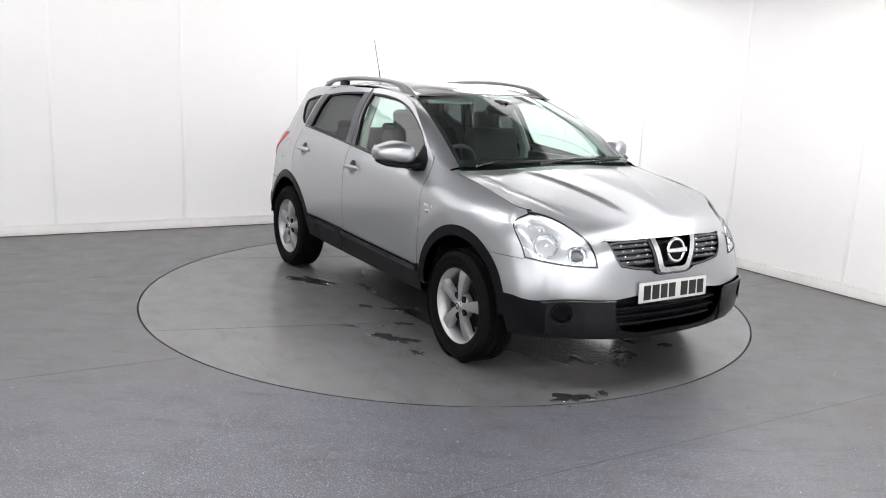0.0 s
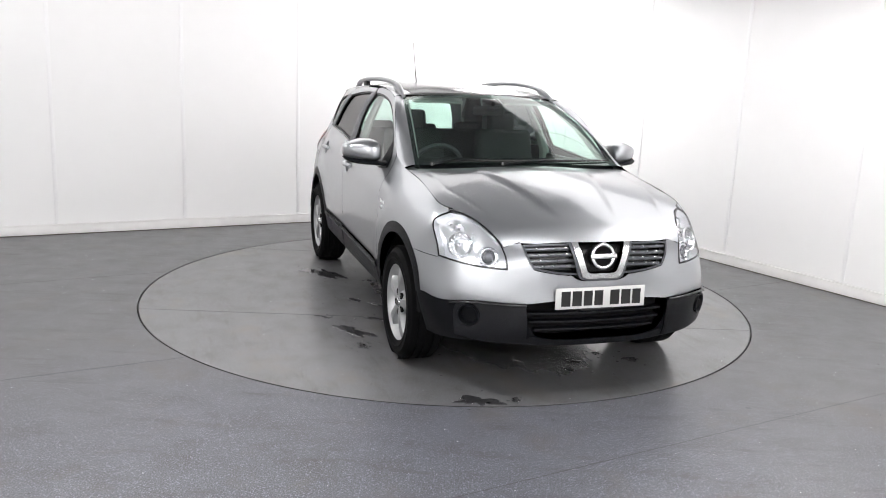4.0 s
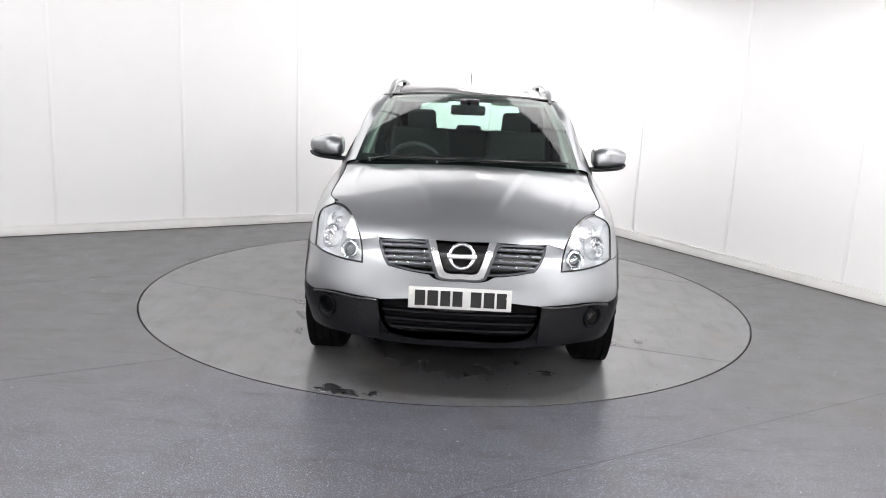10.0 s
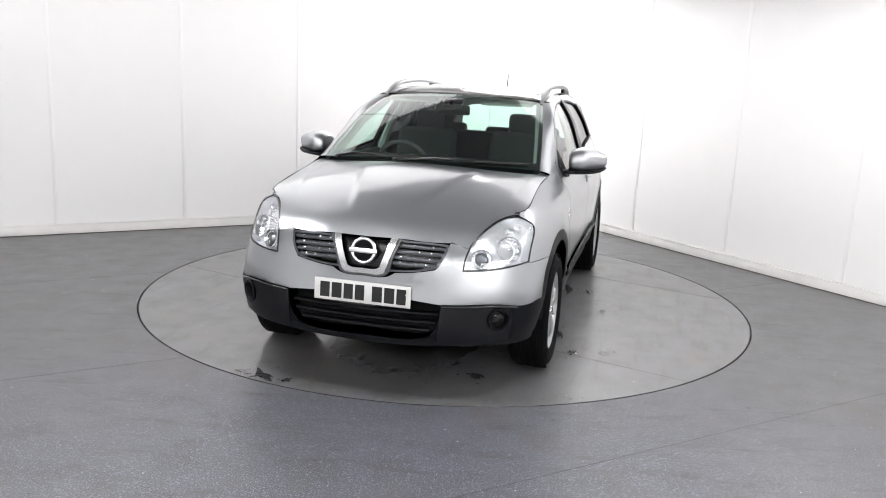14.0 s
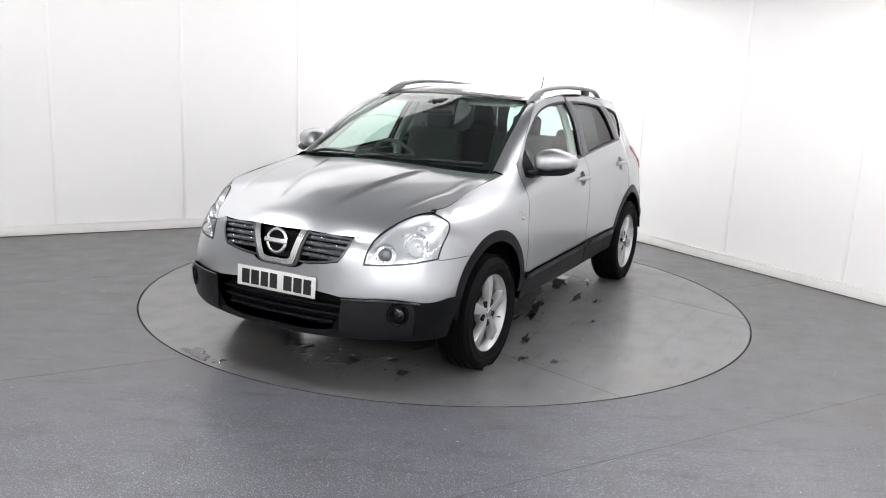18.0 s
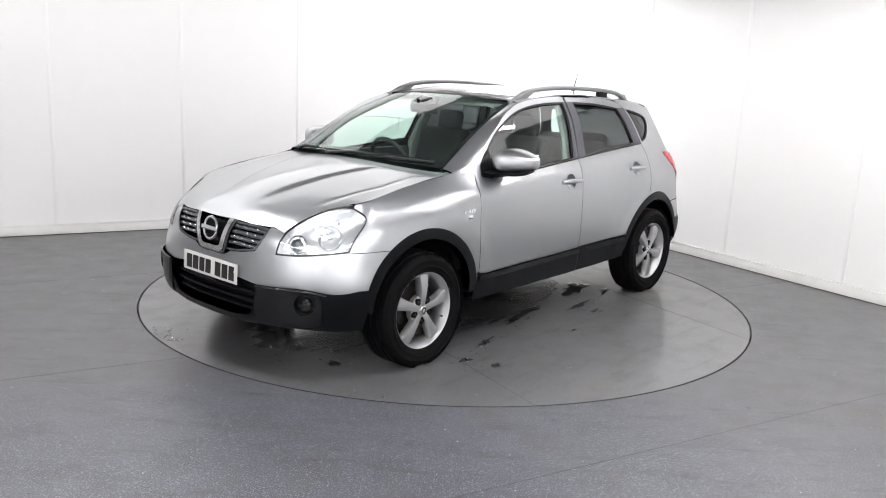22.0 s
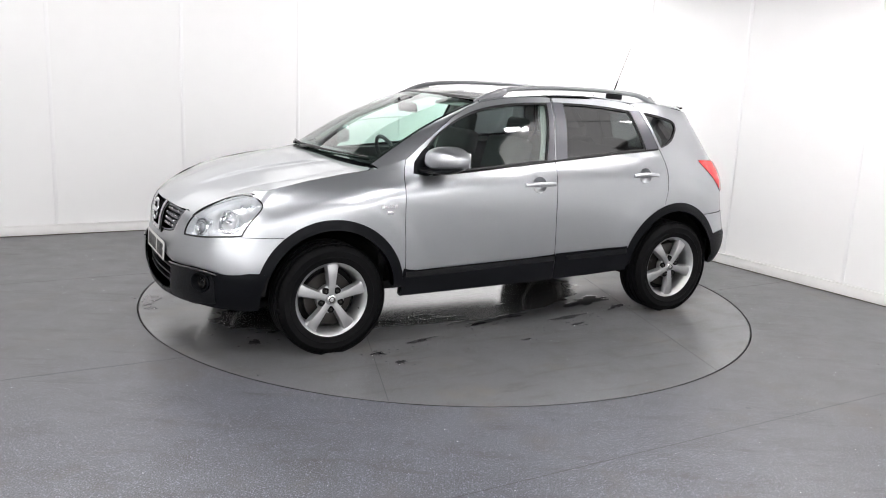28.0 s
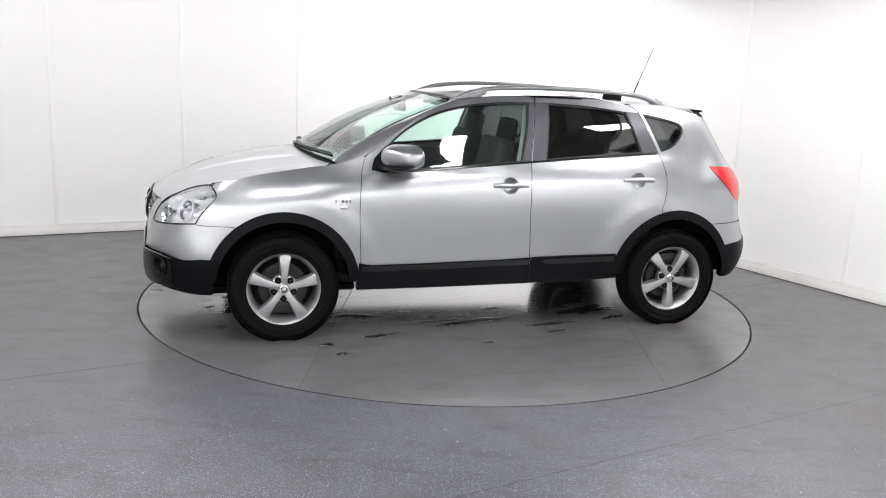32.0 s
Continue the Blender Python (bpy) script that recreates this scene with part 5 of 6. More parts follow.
ring = [(0.060 + 0.0095 * math.cos(a), 0.006 * math.sin(a)) for a in [2 * math.pi * i / 10 for i in range(10)]]
part("emblem_ring", lathe(ring, 48, m, close=True), CHROME, centre, "chrome ring")
part("emblem_bar", box((0.150, 0.027, 0.012), (0, 0, 0.006), 0.004, turn=None), CHROME, centre, "plain chrome bar across the ring").matrix_basis = m
part("emblem_disc", lathe([(0.003, -0.004), (0.056, -0.004), (0.058, -0.010), (0.003, -0.012)], 40, m), DARK, centre)
k = 0
for row in range(15):                 # honeycomb beads either side of the emblem
    for col in range(-9, 10):
        y, z = col * 0.0135 + (row % 2) * 0.0067, 0.690 + row * 0.0105
        if abs(y) < 0.092 + (z - 0.69) * 0.28 and math.hypot(y, z - 0.760) > 0.066:
            k += 1
            if k == 1:
                beads = bmesh.new()
            q, _ = skin_point(abs(y) * 1.001, z, -0.020)
            box((0.006, 0.0045, 0.0045), (q.x, y, q.z), bm=beads)
tagged(part("honeycomb", beads, BLACK, centre, "fine dark honeycomb", smooth=0), kind="stuff")

plate = empty("number_plate", pose(2.146, 0, 0.545, 0, -3, 0), CAR)
tagged(plate, "white front number plate with black characters")
part("plate_board", box((0.006, 0.52, 0.111), bevel=0.002), PLATE, plate)
x = -0.2275
for k, w in enumerate((0.052, 0.054, 0.050, 0.050, 0.054, 0.054, 0.050)):
    if k == 4:
        x += 0.030
    # black bars stand for the characters
    part("character", box((0.002, w, 0.079), (0.0035, x + w / 2, -0.001), 0.0006, seg=1), INK, plate, "black bar")
    x += w + 0.0115
for sy in (-0.238, 0.238):
    part("plate_screw", lathe([(0.003, 0.003), (0.006, 0.002), (0.007, 0.0)], 12, facing(Vector((0.003, sy, 0.012)), (1, 0, 0))), PLATE, plate)
part("plate_holder", box((0.008, 0.20, 0.014), (-0.001, -0.02, -0.061), 0.002), BLACK, plate, "black holder tab")

# lower grille in the bumper
low_grille = empty("lower_grille", None, CAR)
tagged(low_grille, "black slatted lower air intake")
half = chain(on_nose([(0.0, 0.322), (0.27, 0.323), (0.365, 0.345)], 8), on_nose([(0.365, 0.345), (0.405, 0.41), (0.42, 0.525)], 8), on_nose([(0.42, 0.525), (0.2, 0.545), (0.0, 0.548)], 8))
panel("backing", skin(WRAP, [across(half)], 0.04, lift=-0.085, hem=0), DARK, low_grille, "dark radiator behind the slats")
panel("intake_wall", skin(WRAP, [across(half), shrink(across(half), 0.004)], 0.05, lift=-0.004, hem=0.08), BLACK, low_grille)
for z, y1 in ((0.372, 0.352), (0.418, 0.385), (0.464, 0.400)):
    pts = nose_points([(-y1, z), (-y1 / 2, z), (0, z), (y1 / 2, z), (y1, z)], -0.030, 24)
    b = bmesh.new()
    prof = ((-0.035, -0.004), (0.0, -0.008), (0.006, -0.003), (0.004, 0.005), (-0.035, 0.008))
    rings = [[b.verts.new(p + Vector((dx, 0, dz))) for dx, dz in prof] for p in pts]
    for p, q in zip(rings, rings[1:]):
        for i in range(5):
            b.faces.new((p[i], p[(i + 1) % 5], q[(i + 1) % 5], q[i]))
    b.faces.new(rings[0])
    b.faces.new(rings[-1])
    bmesh.ops.recalc_face_normals(b, faces=b.faces[:])
    part("slat", b, CLADDING, low_grille, smooth=25)

FOG_Y, FOG_Z = 0.678, 0.452


def fog_lamp(mirror):
    root = empty("fog_lamp", None, CAR)
    tagged(root, "blanked round fog lamp recess" if mirror else "round fog lamp in its recess")
    p, n = skin_point(WRAP.by_y(FOG_Y, FOG_Z)[0], FOG_Z, 0.0215, mirror)
    way = (n + Vector((1.4, 0, 0))).normalized()
    m = facing(p, n)
    part("bezel", lathe([(0.060, 0.000), (0.058, 0.0045), (0.052, 0.004), (0.047, -0.004), (0.043, -0.030), (0.003, -0.034)], 36, m), CLADDING, root, "round black surround")
    if not mirror:
        m = facing(p - n * 0.026, way)
        part("reflector", lathe([(0.003, -0.012), (0.020, -0.008), (0.033, 0.006), (0.036, 0.012), (0.038, 0.008)], 28, m), STEEL, root)
        part("lens", lathe([(0.003, 0.020), (0.018, 0.018), (0.032, 0.012), (0.036, 0.008)], 28, m), LENS, root, "clear lens")


sides(fog_lamp)

# square towing-eye cover in the bumper
loop = on_nose([(0.318, 0.532), (0.378, 0.528), (0.376, 0.590), (0.318, 0.594)], 4, True)
panel("towing_cover", skin(WRAP, [loop], 0.02, lift=0.0015, hem=0.003, round_edge=0.0015), PAINT, FRONT_BUMPER, "square towing-eye cover")


def tail_lamp(mirror):
    pts = [(-1.605, 1.088), (-1.74, 1.083), (-1.845, 1.062), (-1.905, 0.99), (-1.912, 0.90), (-1.865, 0.860), (-1.815, 0.868), (-1.75, 0.930), (-1.66, 1.025)]
    c = curve(pts + [pts[0]], 40)
    c = np.concatenate([np.array(pts[:1]), c[1:-1]])
    loop = list(zip(WRAP.by_x(c[:, 0], c[:, 1]), c[:, 1]))
    lamp = panel("tail_lamp", skin(WRAP, [loop], 0.02, lift=0.010, hem=0.014, round_edge=0.006, mirror=mirror), RED, CAR, "red tail lamp")
    panel("lamp_seal", skin(WRAP, [shrink(loop, -0.004), shrink(loop, 0.004)], 0.02, lift=0.001, hem=0.002, mirror=mirror), SEAL, lamp)


sides(tail_lamp)


# ---- the car: mirrors, handles, rails, aerial, wipers, badges ----
def door_mirror(mirror):
    sg = -1 if mirror else 1
    root = empty("door_mirror", None, CAR)
    tagged(root, "silver door mirror on a black foot")
    b = bmesh.new()
    nu, nv = 28, 18
    rings = []
    for i in range(nv + 1):
        a = math.pi * i / nv - math.pi / 2            # across the car
        ring = []
        for j in range(nu):
            t = 2 * math.pi * j / nu
            cy, sy = math.cos(a), math.sin(a)
            e = 0.78
            rr = abs(cy) ** (0.62 if sy > 0 else 0.36)
            px = rr * math.copysign(abs(math.cos(t)) ** e, math.cos(t))
            pz = rr * math.copysign(abs(math.sin(t)) ** e, math.sin(t))
            taper = 1.0 - 0.42 * step(np.array(sy), -0.5, 1.0)
            x = 0.112 * px * taper
            x = max(x, -0.080)                        # cut off behind, where the glass sits
            y = 0.104 * sy
            z = 0.067 * pz * (taper if pz > 0 else 0.80) + (0.004 if pz > 0 else 0)
            ring.append(b.verts.new((x - 0.10 * y * 1.0 - 0.012 * sy, y * sg, z + 0.05 * y)))
        rings.append(ring)
    for p, q in zip(rings, rings[1:]):
        for j in range(nu):
            b.faces.new((p[j], p[(j + 1) % nu], q[(j + 1) % nu], q[j]))
    bmesh.ops.remove_doubles(b, verts=b.verts[:], dist=0.0004)
    bmesh.ops.recalc_face_normals(b, faces=b.faces[:])
    shell = part("housing", b, PAINT, root, smooth=48)
    shell.matrix_basis = pose(0.600, 0.942 * sg, 1.140) @ Matrix.Diagonal((1.2, 1.11, 1.22, 1))
    b = box((0.006, 0.150, 0.088), bevel=0.003)
    part("mirror_glass", b, CHROME, root, "mirror glass").matrix_basis = pose(0.523, 0.948 * sg, 1.146, 0, 0, 6 * sg)
    b = tube(curve([(0.715, 0.795 * sg, 1.072), (0.70, 0.84 * sg, 1.070), (0.665, 0.90 * sg, 1.074), (0.635, 0.97 * sg, 1.082)], 10), [0.040, 0.036, 0.036, 0.038, 0.04, 0.044, 0.048, 0.05, 0.05, 0.046], 12, flat=0.42)
    part("foot", b, CLADDING, root, "black plastic foot")
    b = tube(curve([(0.705, 0.845 * sg, 1.075), (0.66, 0.90 * sg, 1.076), (0.62, 0.99 * sg, 1.082), (0.58, 1.045 * sg, 1.10)], 10), [0.03, 0.05, 0.062, 0.07, 0.074, 0.072, 0.066, 0.055, 0.04, 0.02], 12, flat=0.26)
    part("lower_shell", b, CLADDING, root, "dark underside")


sides(door_mirror)


def door_handle(mirror, door, x0, x1, z):
    pts = []
    for x in np.linspace(x0, x1, 9):
        f = (x - x0) / (x1 - x0)
        s = WRAP.by_x(x, z)[0]
        pts.append(skin_point(s, z, 0.010 + 0.020 * math.sin(math.pi * min(1, max(0, f))) ** 0.6, mirror)[0])
    b = bmesh.new()
    rings = []
    for i, p in enumerate(pts):
        h = 0.0125 + 0.003 * math.sin(math.pi * i / 8)
        prof = ((-0.008, -h), (0.004, -h), (0.010, -h * 0.5), (0.011, 0), (0.009, h * 0.6), (0.003, h), (-0.008, h))
        sg = -1 if mirror else 1
        rings.append([b.verts.new(p + Vector((0, dy * sg, dz))) for dy, dz in prof])
    for p, q in zip(rings, rings[1:]):
        for k in range(7):
            b.faces.new((p[k], p[(k + 1) % 7], q[(k + 1) % 7], q[k]))
    b.faces.new(rings[0])
    b.faces.new(rings[-1])
    bmesh.ops.recalc_face_normals(b, faces=b.faces[:])
    part("door_handle", b, PAINT, door, smooth=40)


def recess(mirror, door, x, z):
    p, n = skin_point(WRAP.by_x(x, z)[0], z, -0.0006, mirror)
    m = facing(p, n)
    part("handle_recess", lathe([(0.003, -0.024), (0.020, -0.023), (0.038, -0.016), (0.050, -0.004), (0.0535, 0.0008), (0.0545, -0.001)], 36, m @ Matrix.Diagonal((1, 1, 1, 1))), PAINT, door)


for i, d in enumerate(DOORS):
    front, mir = i < 2, bool(i % 2)
    door_handle(mir, d, *((0.012, -0.222, 0.966) if front else (-0.898, -1.118, 1.003)))
    recess(mir, d, -0.105 if front else -1.008, 0.966 if front else 1.003)


def roof_rail(mirror):
    sg = -1 if mirror else 1
    root = empty("roof_rail", None, CAR)
    tagged(root, "grey roof rail on three feet")
    c = curve([(0.235, 0.563, 1.482), (0.16, 0.560, 1.508), (0.06, 0.556, 1.541), (-0.10, 0.553, 1.565), (-0.365, 0.552, 1.577), (-0.775, 0.552, 1.571), (-1.05, 0.550, 1.554), (-1.16, 0.546, 1.538), (-1.24, 0.542, 1.510), (-1.30, 0.538, 1.482)], 40)
    w = [0.012 + 0.011 * float(step(np.array(i / 39), 0, 0.1)) for i in range(40)]
    b = tube([(x, y * sg, z) for x, y, z in c], w, 10, flat=0.72)
    part("bar", b, RAIL, root, smooth=60)
    part("front_foot", box((0.26, 0.030, 0.05), bevel=0.012), RAIL, root).matrix_basis = pose(0.115, 0.561 * sg, 1.507, 0, 20, 0)
    part("middle_foot", box((0.135, 0.026, 0.072), bevel=0.006), CLADDING, root, "black foot").matrix_basis = pose(-0.915, 0.553 * sg, 1.532, 0, -3, 0)
    part("rear_foot", box((0.10, 0.030, 0.05), bevel=0.012), RAIL, root).matrix_basis = pose(-1.28, 0.540 * sg, 1.492, 0, -40, 0)


sides(roof_rail)

aerial = empty("aerial", None, CAR)
tagged(aerial, "thin roof aerial leaning back")
part("base", lathe([(0.003, 0.022), (0.010, 0.020), (0.018, 0.010), (0.024, 0.0), (0.024, -0.01)], 20, Matrix.Translation((-1.366, 0, 1.527))), BLACK, aerial)
part("lower_mast", tube([(-1.366, 0, 1.54), (-1.404, 0, 1.64)], [0.0062, 0.005], 8), BLACK, aerial, "black sprung lower mast")
part("mast", tube([(-1.403, 0, 1.637), (-1.506, 0, 1.897)], [0.0036, 0.0030], 6), SEAL, aerial, "thin dark mast")

# cowl and wipers
def bonnet_rear(y):
    x = np.interp(abs(y), (0.0, 0.42, 0.66, 0.70), (1.172, 1.122, 1.03, 1.01))
    return x


cy = np.linspace(-0.66, 0.66, 9)
rail0 = [(bonnet_rear(y) + 0.02, y, BONNET.at(bonnet_rear(y), y)[0][2] - 0.016) for y in cy]
rail1 = WINDSCREEN.at(np.linspace(0.03, 0.97, 9), np.full(9, 0.0)) - (0.03, 0, 0.004)
panel("cowl", skin(Loft([rail0, rail1]), [resample(rect, 0.05)], 0.06, hem=0.03), CLADDING, CAR, "black plastic cowl under the windscreen")


def wiper(pivot, tip, b0, b1):
    root = empty("wiper", None, CAR)
    tagged(root, "black windscreen wiper at rest")

    def on(u, v, h):
        p = WINDSCREEN.at(u, v)[0]
        return Vector((p[0] + h * 0.45, p[1], p[2] + h * 0.9))

    part("arm", tube([on(*pivot, 0.006), on(pivot[0] * 0.5 + tip[0] * 0.5, pivot[1] * 0.5 + tip[1] * 0.5 + 0.008, 0.022), on(*tip, 0.018)], [0.010, 0.007, 0.005], 8), SATIN_BLACK, root)
    part("blade", tube([on(b0[0] + (b1[0] - b0[0]) * k / 8, b0[1] + (b1[1] - b0[1]) * k / 8, 0.010) for k in range(9)], 0.006, 6), SEAL, root, "rubber blade")
    part("spindle_cap", lathe([(0.003, 0.02), (0.012, 0.018), (0.015, 0.0)], 16, Matrix.Translation(on(*pivot, -0.002))), BLACK, root)


wiper((0.40, -0.005), (0.68, 0.020), (0.46, 0.012), (0.93, 0.045))
wiper((0.10, -0.005), (0.32, 0.018), (0.13, 0.012), (0.55, 0.030))


def badges(mirror):
    root = empty("wing_badge", None, CAR)
    tagged(root, "small chrome badge on the wing")
    for k in range(5):
        x = 1.010 - k * 0.021
        p, n = skin_point(WRAP.by_x(x, 0.868)[0], 0.868, 0.001, mirror)
        part("badge_bar", box((0.014, 0.004, 0.021 if k != 1 else 0.006), bevel=0.001, seg=1), CHROME, root).matrix_basis = Matrix.Translation(p)
    p, n = skin_point(WRAP.by_x(0.962, 0.832)[0], 0.832, 0.001, mirror)
    part("badge_tile", box((0.042, 0.004, 0.024), bevel=0.0015), CHROME, root).matrix_basis = Matrix.Translation(p)


sides(badges)
# waist strip under the windows
for mirror in (False, True):
    c = curve([(0.66, 1.040), (0.413, 1.056), (0.082, 1.083), (-0.288, 1.113), (-0.70, 1.144), (-1.062, 1.170), (-1.165, 1.177)], 30)
    pts = [skin_point(WRAP.by_x(x, z)[0], z, 0.003, mirror)[0] for x, z in c]
    part("waist_strip", tube(pts, 0.0068, 8), BLACK, CAR, "black waist strip under the windows")
# round fuel flap on the driver's side
p, n = skin_point(WRAP.by_x(-1.50, 0.965)[0], 0.965, 0.0005, True)
part("fuel_flap", lathe([(0.082, 0.0012), (0.0835, 0.0020), (0.085, 0.0012), (0.0835, 0.0)], 40, facing(p, n), close=True), SEAL, CAR, "round fuel flap seam")

# ---- the car: cabin ----
panel("headlining", skin(ROOF, [mirrored_outline([(0.20, 0.0), (0.17, 0.30), (0.08, 0.52), (-0.5, 0.54), (-1.3, 0.50), (-1.65, 0.40), (-1.70, 0.0)])], 0.12, lift=-0.035, hem=0), LINING, CAR, "pale grey headlining")
for sg in (1, -1):
    part("centre_pillar_lining", tube([(-0.30, 0.585 * sg, 1.46), (-0.26, 0.69 * sg, 1.24), (-0.23, 0.745 * sg, 1.08), (-0.22, 0.755 * sg, 0.6)], [0.035, 0.045, 0.055, 0.06], 8, flat=0.6), LINING, CAR, "pale pillar lining")
    part("windscreen_pillar_lining", tube([(0.87, 0.66 * sg, 1.12), (0.58, 0.615 * sg, 1.30), (0.21, 0.55 * sg, 1.455)], [0.03, 0.03, 0.032], 8, flat=0.6), LINING, CAR, "pale pillar lining")
    part("rear_pillar_lining", tube([(-1.30, 0.52 * sg, 1.43), (-1.45, 0.57 * sg, 1.25), (-1.50, 0.60 * sg, 1.05)], [0.06, 0.10, 0.13], 8, flat=0.5), TRIM, CAR, "dark pillar lining")
    part("door_card", box((1.0, 0.05, 0.62), (0.30, 0.765 * sg, 0.75), 0.02), TRIM, CAR, "dark door lining")
    part("door_card", box((0.86, 0.05, 0.62), (-0.72, 0.755 * sg, 0.79), 0.02), TRIM, CAR, "dark door lining")

b = bmesh.new()
rings = []
for y in np.linspace(-0.68, 0.68, 13):
    bump = 0.03 * math.exp(-((y + 0.36) / 0.22) ** 2)
    prof = ((1.12, 1.06), (0.98, 1.05), (0.80, 1.035 + bump), (0.66, 1.01 + bump), (0.60, 0.965 + bump), (0.62, 0.90), (0.64, 0.70), (0.80, 0.62))
    rings.append([b.verts.new((x - 0.10 * (y / 0.68) ** 2 * (1 if x > 0.9 else 0.3), y, z)) for x, z in prof])
for p, q in zip(rings, rings[1:]):
    for i in range(len(p) - 1):
        b.faces.new((p[i], p[i + 1], q[i + 1], q[i]))
bmesh.ops.recalc_face_normals(b, faces=b.faces[:])
dash = part("dashboard", b, TRIM, CAR, "dark grey dashboard", smooth=50)
for y in (-0.56, -0.13, 0.13, 0.56):
    part("air_vent", lathe([(0.003, 0.0), (0.034, 0.002), (0.040, 0.006), (0.043, 0.0)], 24, facing(Vector((0.605, y, 0.95)), (-1, 0, 0.15))), BLACK, dash)
part("gear_console", box((0.75, 0.22, 0.24), (0.30, 0, 0.50), 0.04), TRIM, CAR, "dark centre console")
m = facing(Vector((0.40, -0.36, 1.01)), (-0.90, 0, 0.43))
wheel_ring = [(0.176 + 0.0145 * math.cos(a), 0.0145 * math.sin(a)) for a in [2 * math.pi * i / 10 for i in range(10)]]
steer = part("steering_wheel", lathe(wheel_ring, 40, m, close=True), WHEEL_SKIN, CAR, "black steering wheel")
part("airbag_boss", lathe([(0.003, 0.012), (0.05, 0.008), (0.065, -0.01), (0.06, -0.05)], 24, m), TRIM, steer)
for a in (0, 180, 270):
    bar = box((0.115, 0.026, 0.012), (0.115, 0, -0.012), 0.004)
    bmesh.ops.transform(bar, matrix=m @ Matrix.Rotation(radians(a), 4, "Z"), verts=bar.verts)
    part("wheel_spoke", bar, SATIN if a == 270 else TRIM, steer)


def seat(x, y, width, rest=True, back=0.62, lean=14):
    root = empty("seat", None, CAR)
    tagged(root, "charcoal cloth seat")
    part("cushion", box((0.50, width, 0.15), bevel=0.05, seg=4), CLOTH, root).matrix_basis = pose(x + 0.22, y, 0.60, 0, -6, 0)
    b = box((0.13, width, back), bevel=0.045, seg=4)
    for v in b.verts:
        f = (v.co.z / back + 0.5)
        v.co.y *= 1.0 - 0.20 * max(0, f - 0.45)
    part("backrest", b, CLOTH, root).matrix_basis = pose(x - 0.10, y, 0.62 + back / 2, 0, -lean, 0)
    return root


def headrest(root, x, y, z, w=0.25):
    part("headrest", box((0.085, w, 0.185), bevel=0.036, seg=4), CLOTH, root).matrix_basis = pose(x, y, z, 0, -10, 0)
    for s in (-0.05, 0.05):
        part("headrest_post", tube([(x - 0.005, y + s, z - 0.16), (x, y + s, z)], 0.006, 8), CHROME, root)


for y in (-0.36, 0.36):
    r = seat(-0.02, y, 0.49)
    headrest(r, -0.240, y, 1.275, 0.215)
r = seat(-0.86, 0.0, 1.24, back=0.56, lean=18)
for y in (-0.40, 0.40):
    headrest(r, -1.08, y, 1.135)
headrest(r, -1.09, 0.0, 1.115, 0.22)
part("parcel_shelf", box((0.42, 1.12, 0.02), (-1.42, 0, 1.02), 0.006), TRIM, CAR, "dark parcel shelf")
mir = part("rear_view_mirror", box((0.035, 0.235, 0.068), bevel=0.016, seg=3), BLACK, CAR, "black rear view mirror")
mir.matrix_basis = pose(0.44, -0.01, 1.405, 0, 12, 4)
part("mirror_stem", tube([(0.02, 0, 0.02), (0.06, 0.0, 0.075)], 0.010, 8), BLACK, mir)
part("sensor_box", box((0.10, 0.13, 0.03), bevel=0.01), BLACK, CAR, "black sensor cover behind the glass").matrix_basis = pose(0.475, 0, 1.452, 0, 24, 0)
for y in (-0.36, 0.36):
    part("sun_visor", box((0.16, 0.36, 0.02), bevel=0.008), LINING, CAR, "grey folded sun visor").matrix_basis = pose(0.235, y * 0.92, 1.468, 0, 14, 0)

# ---- water on the turntable ----
WET, SPOTS = [], []


def puddle(x, y, a, b, rot, seed, name="puddle"):
    """A thin uneven film of water round a place given from the middle of the car."""
    rnd = random.Random(seed)
    ph = [(rnd.uniform(0, 6.28), rnd.uniform(0.5, 1.0)) for _ in range(10)]
    bm = bmesh.new()
    n = 64
    rings = []
    for f, h in ((1.0, 0.0002), (0.96, 0.0034), (0.90, 0.0044), (0.70, 0.0045)):
        rnd.seed(seed + 900)
        ring = []
        for i in range(n):
            t = 2 * math.pi * i / n
            r = 1 + sum(0.34 / (k + 1) ** 0.6 * w * math.sin((k + 2) * t + p) for k, (p, w) in enumerate(ph)) + rnd.uniform(-0.09, 0.09)
            r = max(r, 0.22)
            px, py = a * r * f * math.cos(t), b * r * f * math.sin(t)
            c, s = math.cos(radians(rot)), math.sin(radians(rot))
            ring.append(bm.verts.new((x + CAR_X + px * c - py * s, y + CAR_Y + px * s + py * c, h)))
        rings.append(ring)
    for p, q in zip(rings, rings[1:]):
        for i in range(n):
            bm.faces.new((p[i], p[(i + 1) % n], q[(i + 1) % n], q[i]))
    bm.faces.new(rings[-1])
    bmesh.ops.recalc_face_normals(bm, faces=bm.faces[:])
    ob = part(name, bm, WATER, smooth=80)
    ob.matrix_basis = table_pose(0)
    tagged(ob, "thin dark puddle of water on the turntable", "puddle", "puddles on the turntable")
    WET.append(ob)


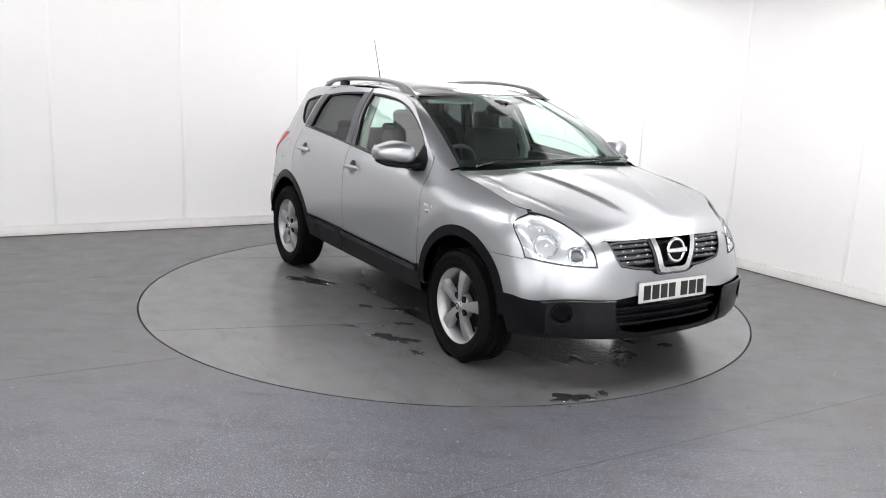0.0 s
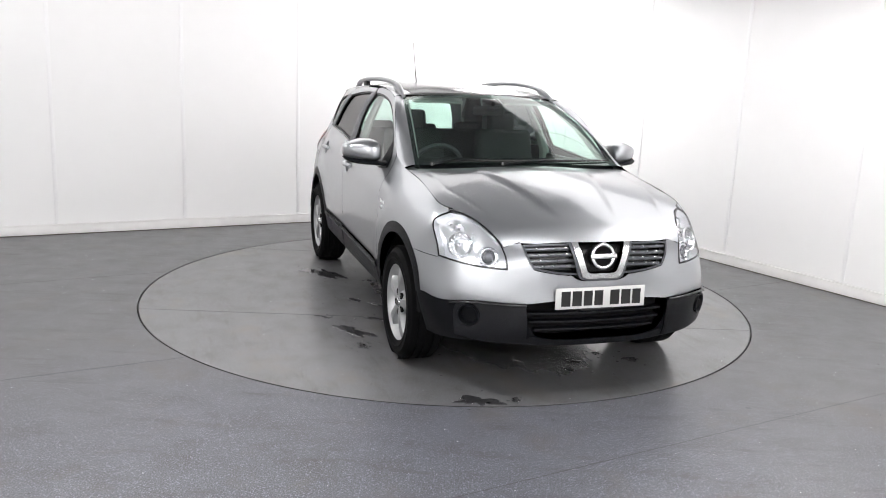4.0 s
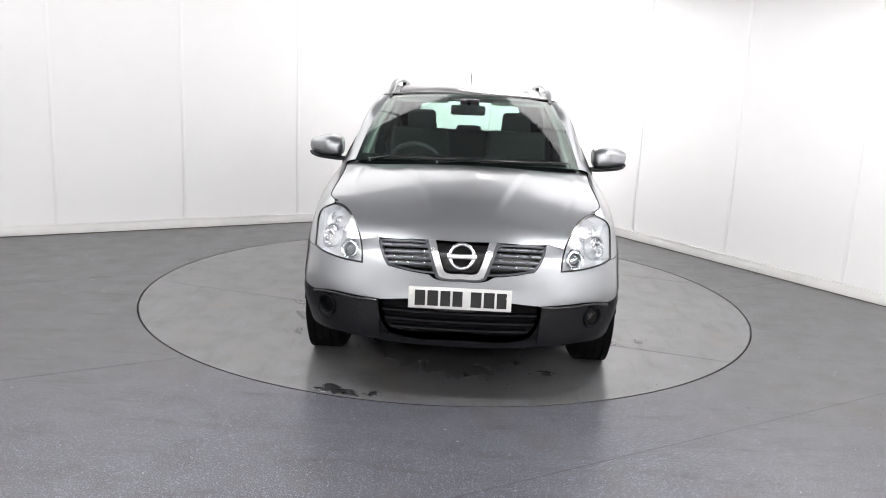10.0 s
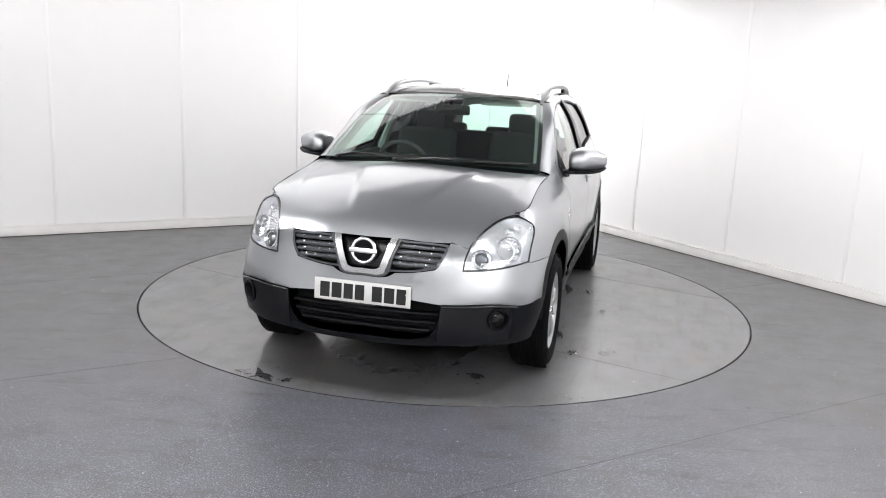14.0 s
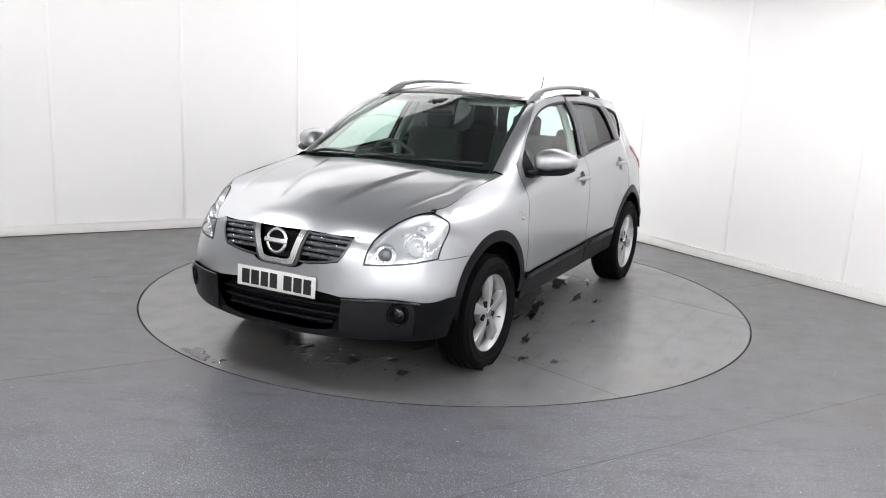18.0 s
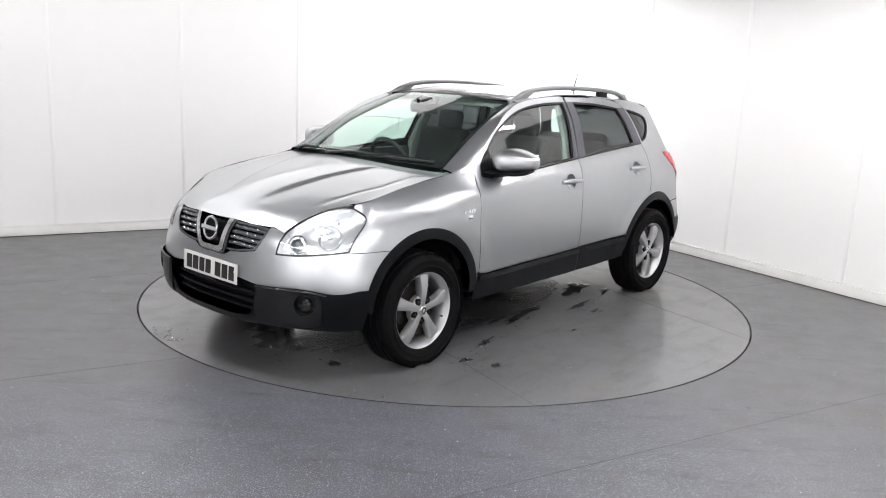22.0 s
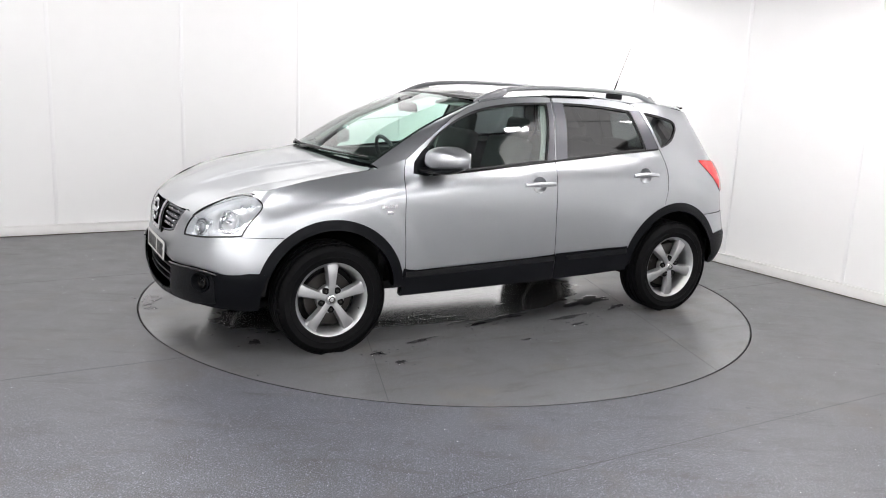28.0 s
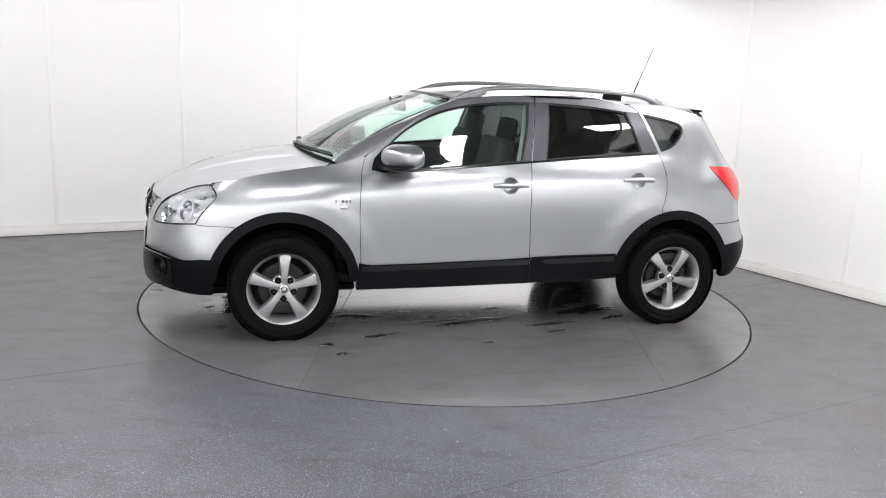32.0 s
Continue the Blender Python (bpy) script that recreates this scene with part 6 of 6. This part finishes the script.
# (x, y, half length, half width, turn) from the middle of the car
POOLS = ((0.81, 0.39, 0.10, 0.022, -5), (0.46, 0.37, 0.065, 0.016, 4), (0.44, 0.44, 0.06, 0.012, 8), (-0.01, 0.62, 0.18, 0.026, 8), (0.28, 0.60, 0.07, 0.014, 10), (0.20, 0.68, 0.05, 0.020, 15),
         (0.72, 0.85, 0.085, 0.016, 12), (0.30, 0.47, 0.03, 0.012, 0), (-0.20, 0.33, 0.045, 0.014, 20), (-0.90, 0.46, 0.16, 0.060, 8), (-0.50, 0.76, 0.11, 0.022, 14), (-1.02, 0.66, 0.07, 0.018, 20), (-0.46, 0.92, 0.05, 0.012, 10),
         (1.06, 0.98, 0.035, 0.018, 25), (1.00, 1.16, 0.030, 0.016, 0), (0.06, 1.08, 0.022, 0.012, 0),
         (-0.70, -0.92, 0.16, 0.065, 22), (-0.43, -0.61, 0.04, 0.016, 0), (0.33, -0.63, 0.11, 0.045, 38), (0.82, -1.02, 0.10, 0.050, 30), (0.58, -0.82, 0.05, 0.018, 60), (1.12, -1.02, 0.04, 0.016, 20), (0.10, -0.85, 0.05, 0.016, 20), (0.48, -1.15, 0.035, 0.012, 50),
         (2.09, -0.63, 0.085, 0.040, 80), (2.12, -0.43, 0.025, 0.018, 0), (1.60, -0.19, 0.035, 0.020, 0), (1.63, 0.15, 0.035, 0.018, 40), (1.67, 0.51, 0.045, 0.018, 70), (1.52, 0.36, 0.025, 0.012, 0), (1.75, 0.05, 0.022, 0.012, 0))
for i, (x, y, a, b, rot) in enumerate(POOLS):
    puddle(x, y, a * 1.25, b * 1.35, rot, 40 + i)
    SPOTS.append((x, y, a))


def droplets():
    rnd = random.Random(7)
    bm = bmesh.new()
    for i in range(420):
        x, y = rnd.uniform(-1.2, 2.0), rnd.choice((-1, 1)) * rnd.uniform(0.0, 1.15)
        if i > 120:
            px, py, w = rnd.choice(SPOTS)
            x, y = rnd.gauss(px, w * 1.3), rnd.gauss(py, 0.05)
        if i <= 120 and x < 0.6 and abs(y) < 0.35:
            continue
        r = rnd.uniform(0.003, 0.011)
        m = Matrix.Translation((x + CAR_X, y + CAR_Y, 0)) @ Matrix.Rotation(rnd.uniform(0, 3), 4, "Z") @ Matrix.Diagonal((1.0, rnd.uniform(0.5, 1.0), 1, 1))
        lathe([(r, 0.0002), (r * 0.8, 0.0014), (r * 0.4, 0.0021), (0.0005, 0.0023)], 10, m, bm)
    ob = part("water_drops", bm, WATER, smooth=80)
    ob.matrix_basis = table_pose(0)
    tagged(ob, "scattered drops of water on the turntable", "water drops", kind="stuff")
    WET.append(ob)


droplets()


def floor_debris():
    """Scuff marks and specks of dirt on the floor outside the turntable."""
    rnd = random.Random(11)
    bm = bmesh.new()
    spots = [(2.93, -0.72), (1.62, -2.06), (0.56, -2.33), (-2.55, -2.85), (3.1, -1.1), (2.55, -0.85), (2.7, -1.25)]
    for _ in range(46):
        spots.append((rnd.uniform(1.6, 4.0), rnd.uniform(-2.6, 0.4)) if rnd.random() < 0.6 else (rnd.uniform(-3.6, 1.5), rnd.uniform(-3.6, 1.0)))
    for i, (x, y) in enumerate(spots):
        if math.hypot(x, y) < TABLE_R + 0.06 or (x - CORNER.x) * ALONG_B.y - (y - CORNER.y) * ALONG_B.x < -9.5:
            continue
        a = rnd.uniform(0, 3.14)
        w, h = (rnd.uniform(0.012, 0.022), rnd.uniform(0.004, 0.008)) if i < 7 else (rnd.uniform(0.003, 0.016), rnd.uniform(0.001, 0.003))
        vs = []
        for k in range(7):
            t = 2 * math.pi * k / 7
            q = rnd.uniform(0.6, 1.1)
            px, py = w * q * math.cos(t), h * q * math.sin(t)
            vs.append(bm.verts.new((x + px * math.cos(a) - py * math.sin(a), y + px * math.sin(a) + py * math.cos(a), 0.0012)))
        bm.faces.new(vs)
    bmesh.ops.recalc_face_normals(bm, faces=bm.faces[:])
    tagged(part("floor_debris", bm, SEAL, smooth=0), "dark specks of dirt and scuffs on the vinyl floor", "floor debris", kind="stuff")


floor_debris()


def motions():
    """The turntable turns steadily and carries the car and the water with it."""
    times = list(range(0, 33))
    walk(CAR, [(float(t), car_pose(t)) for t in times])
    for ob in [TABLE] + WET:
        walk(ob, [(float(t), table_pose(t)) for t in times])


motions()
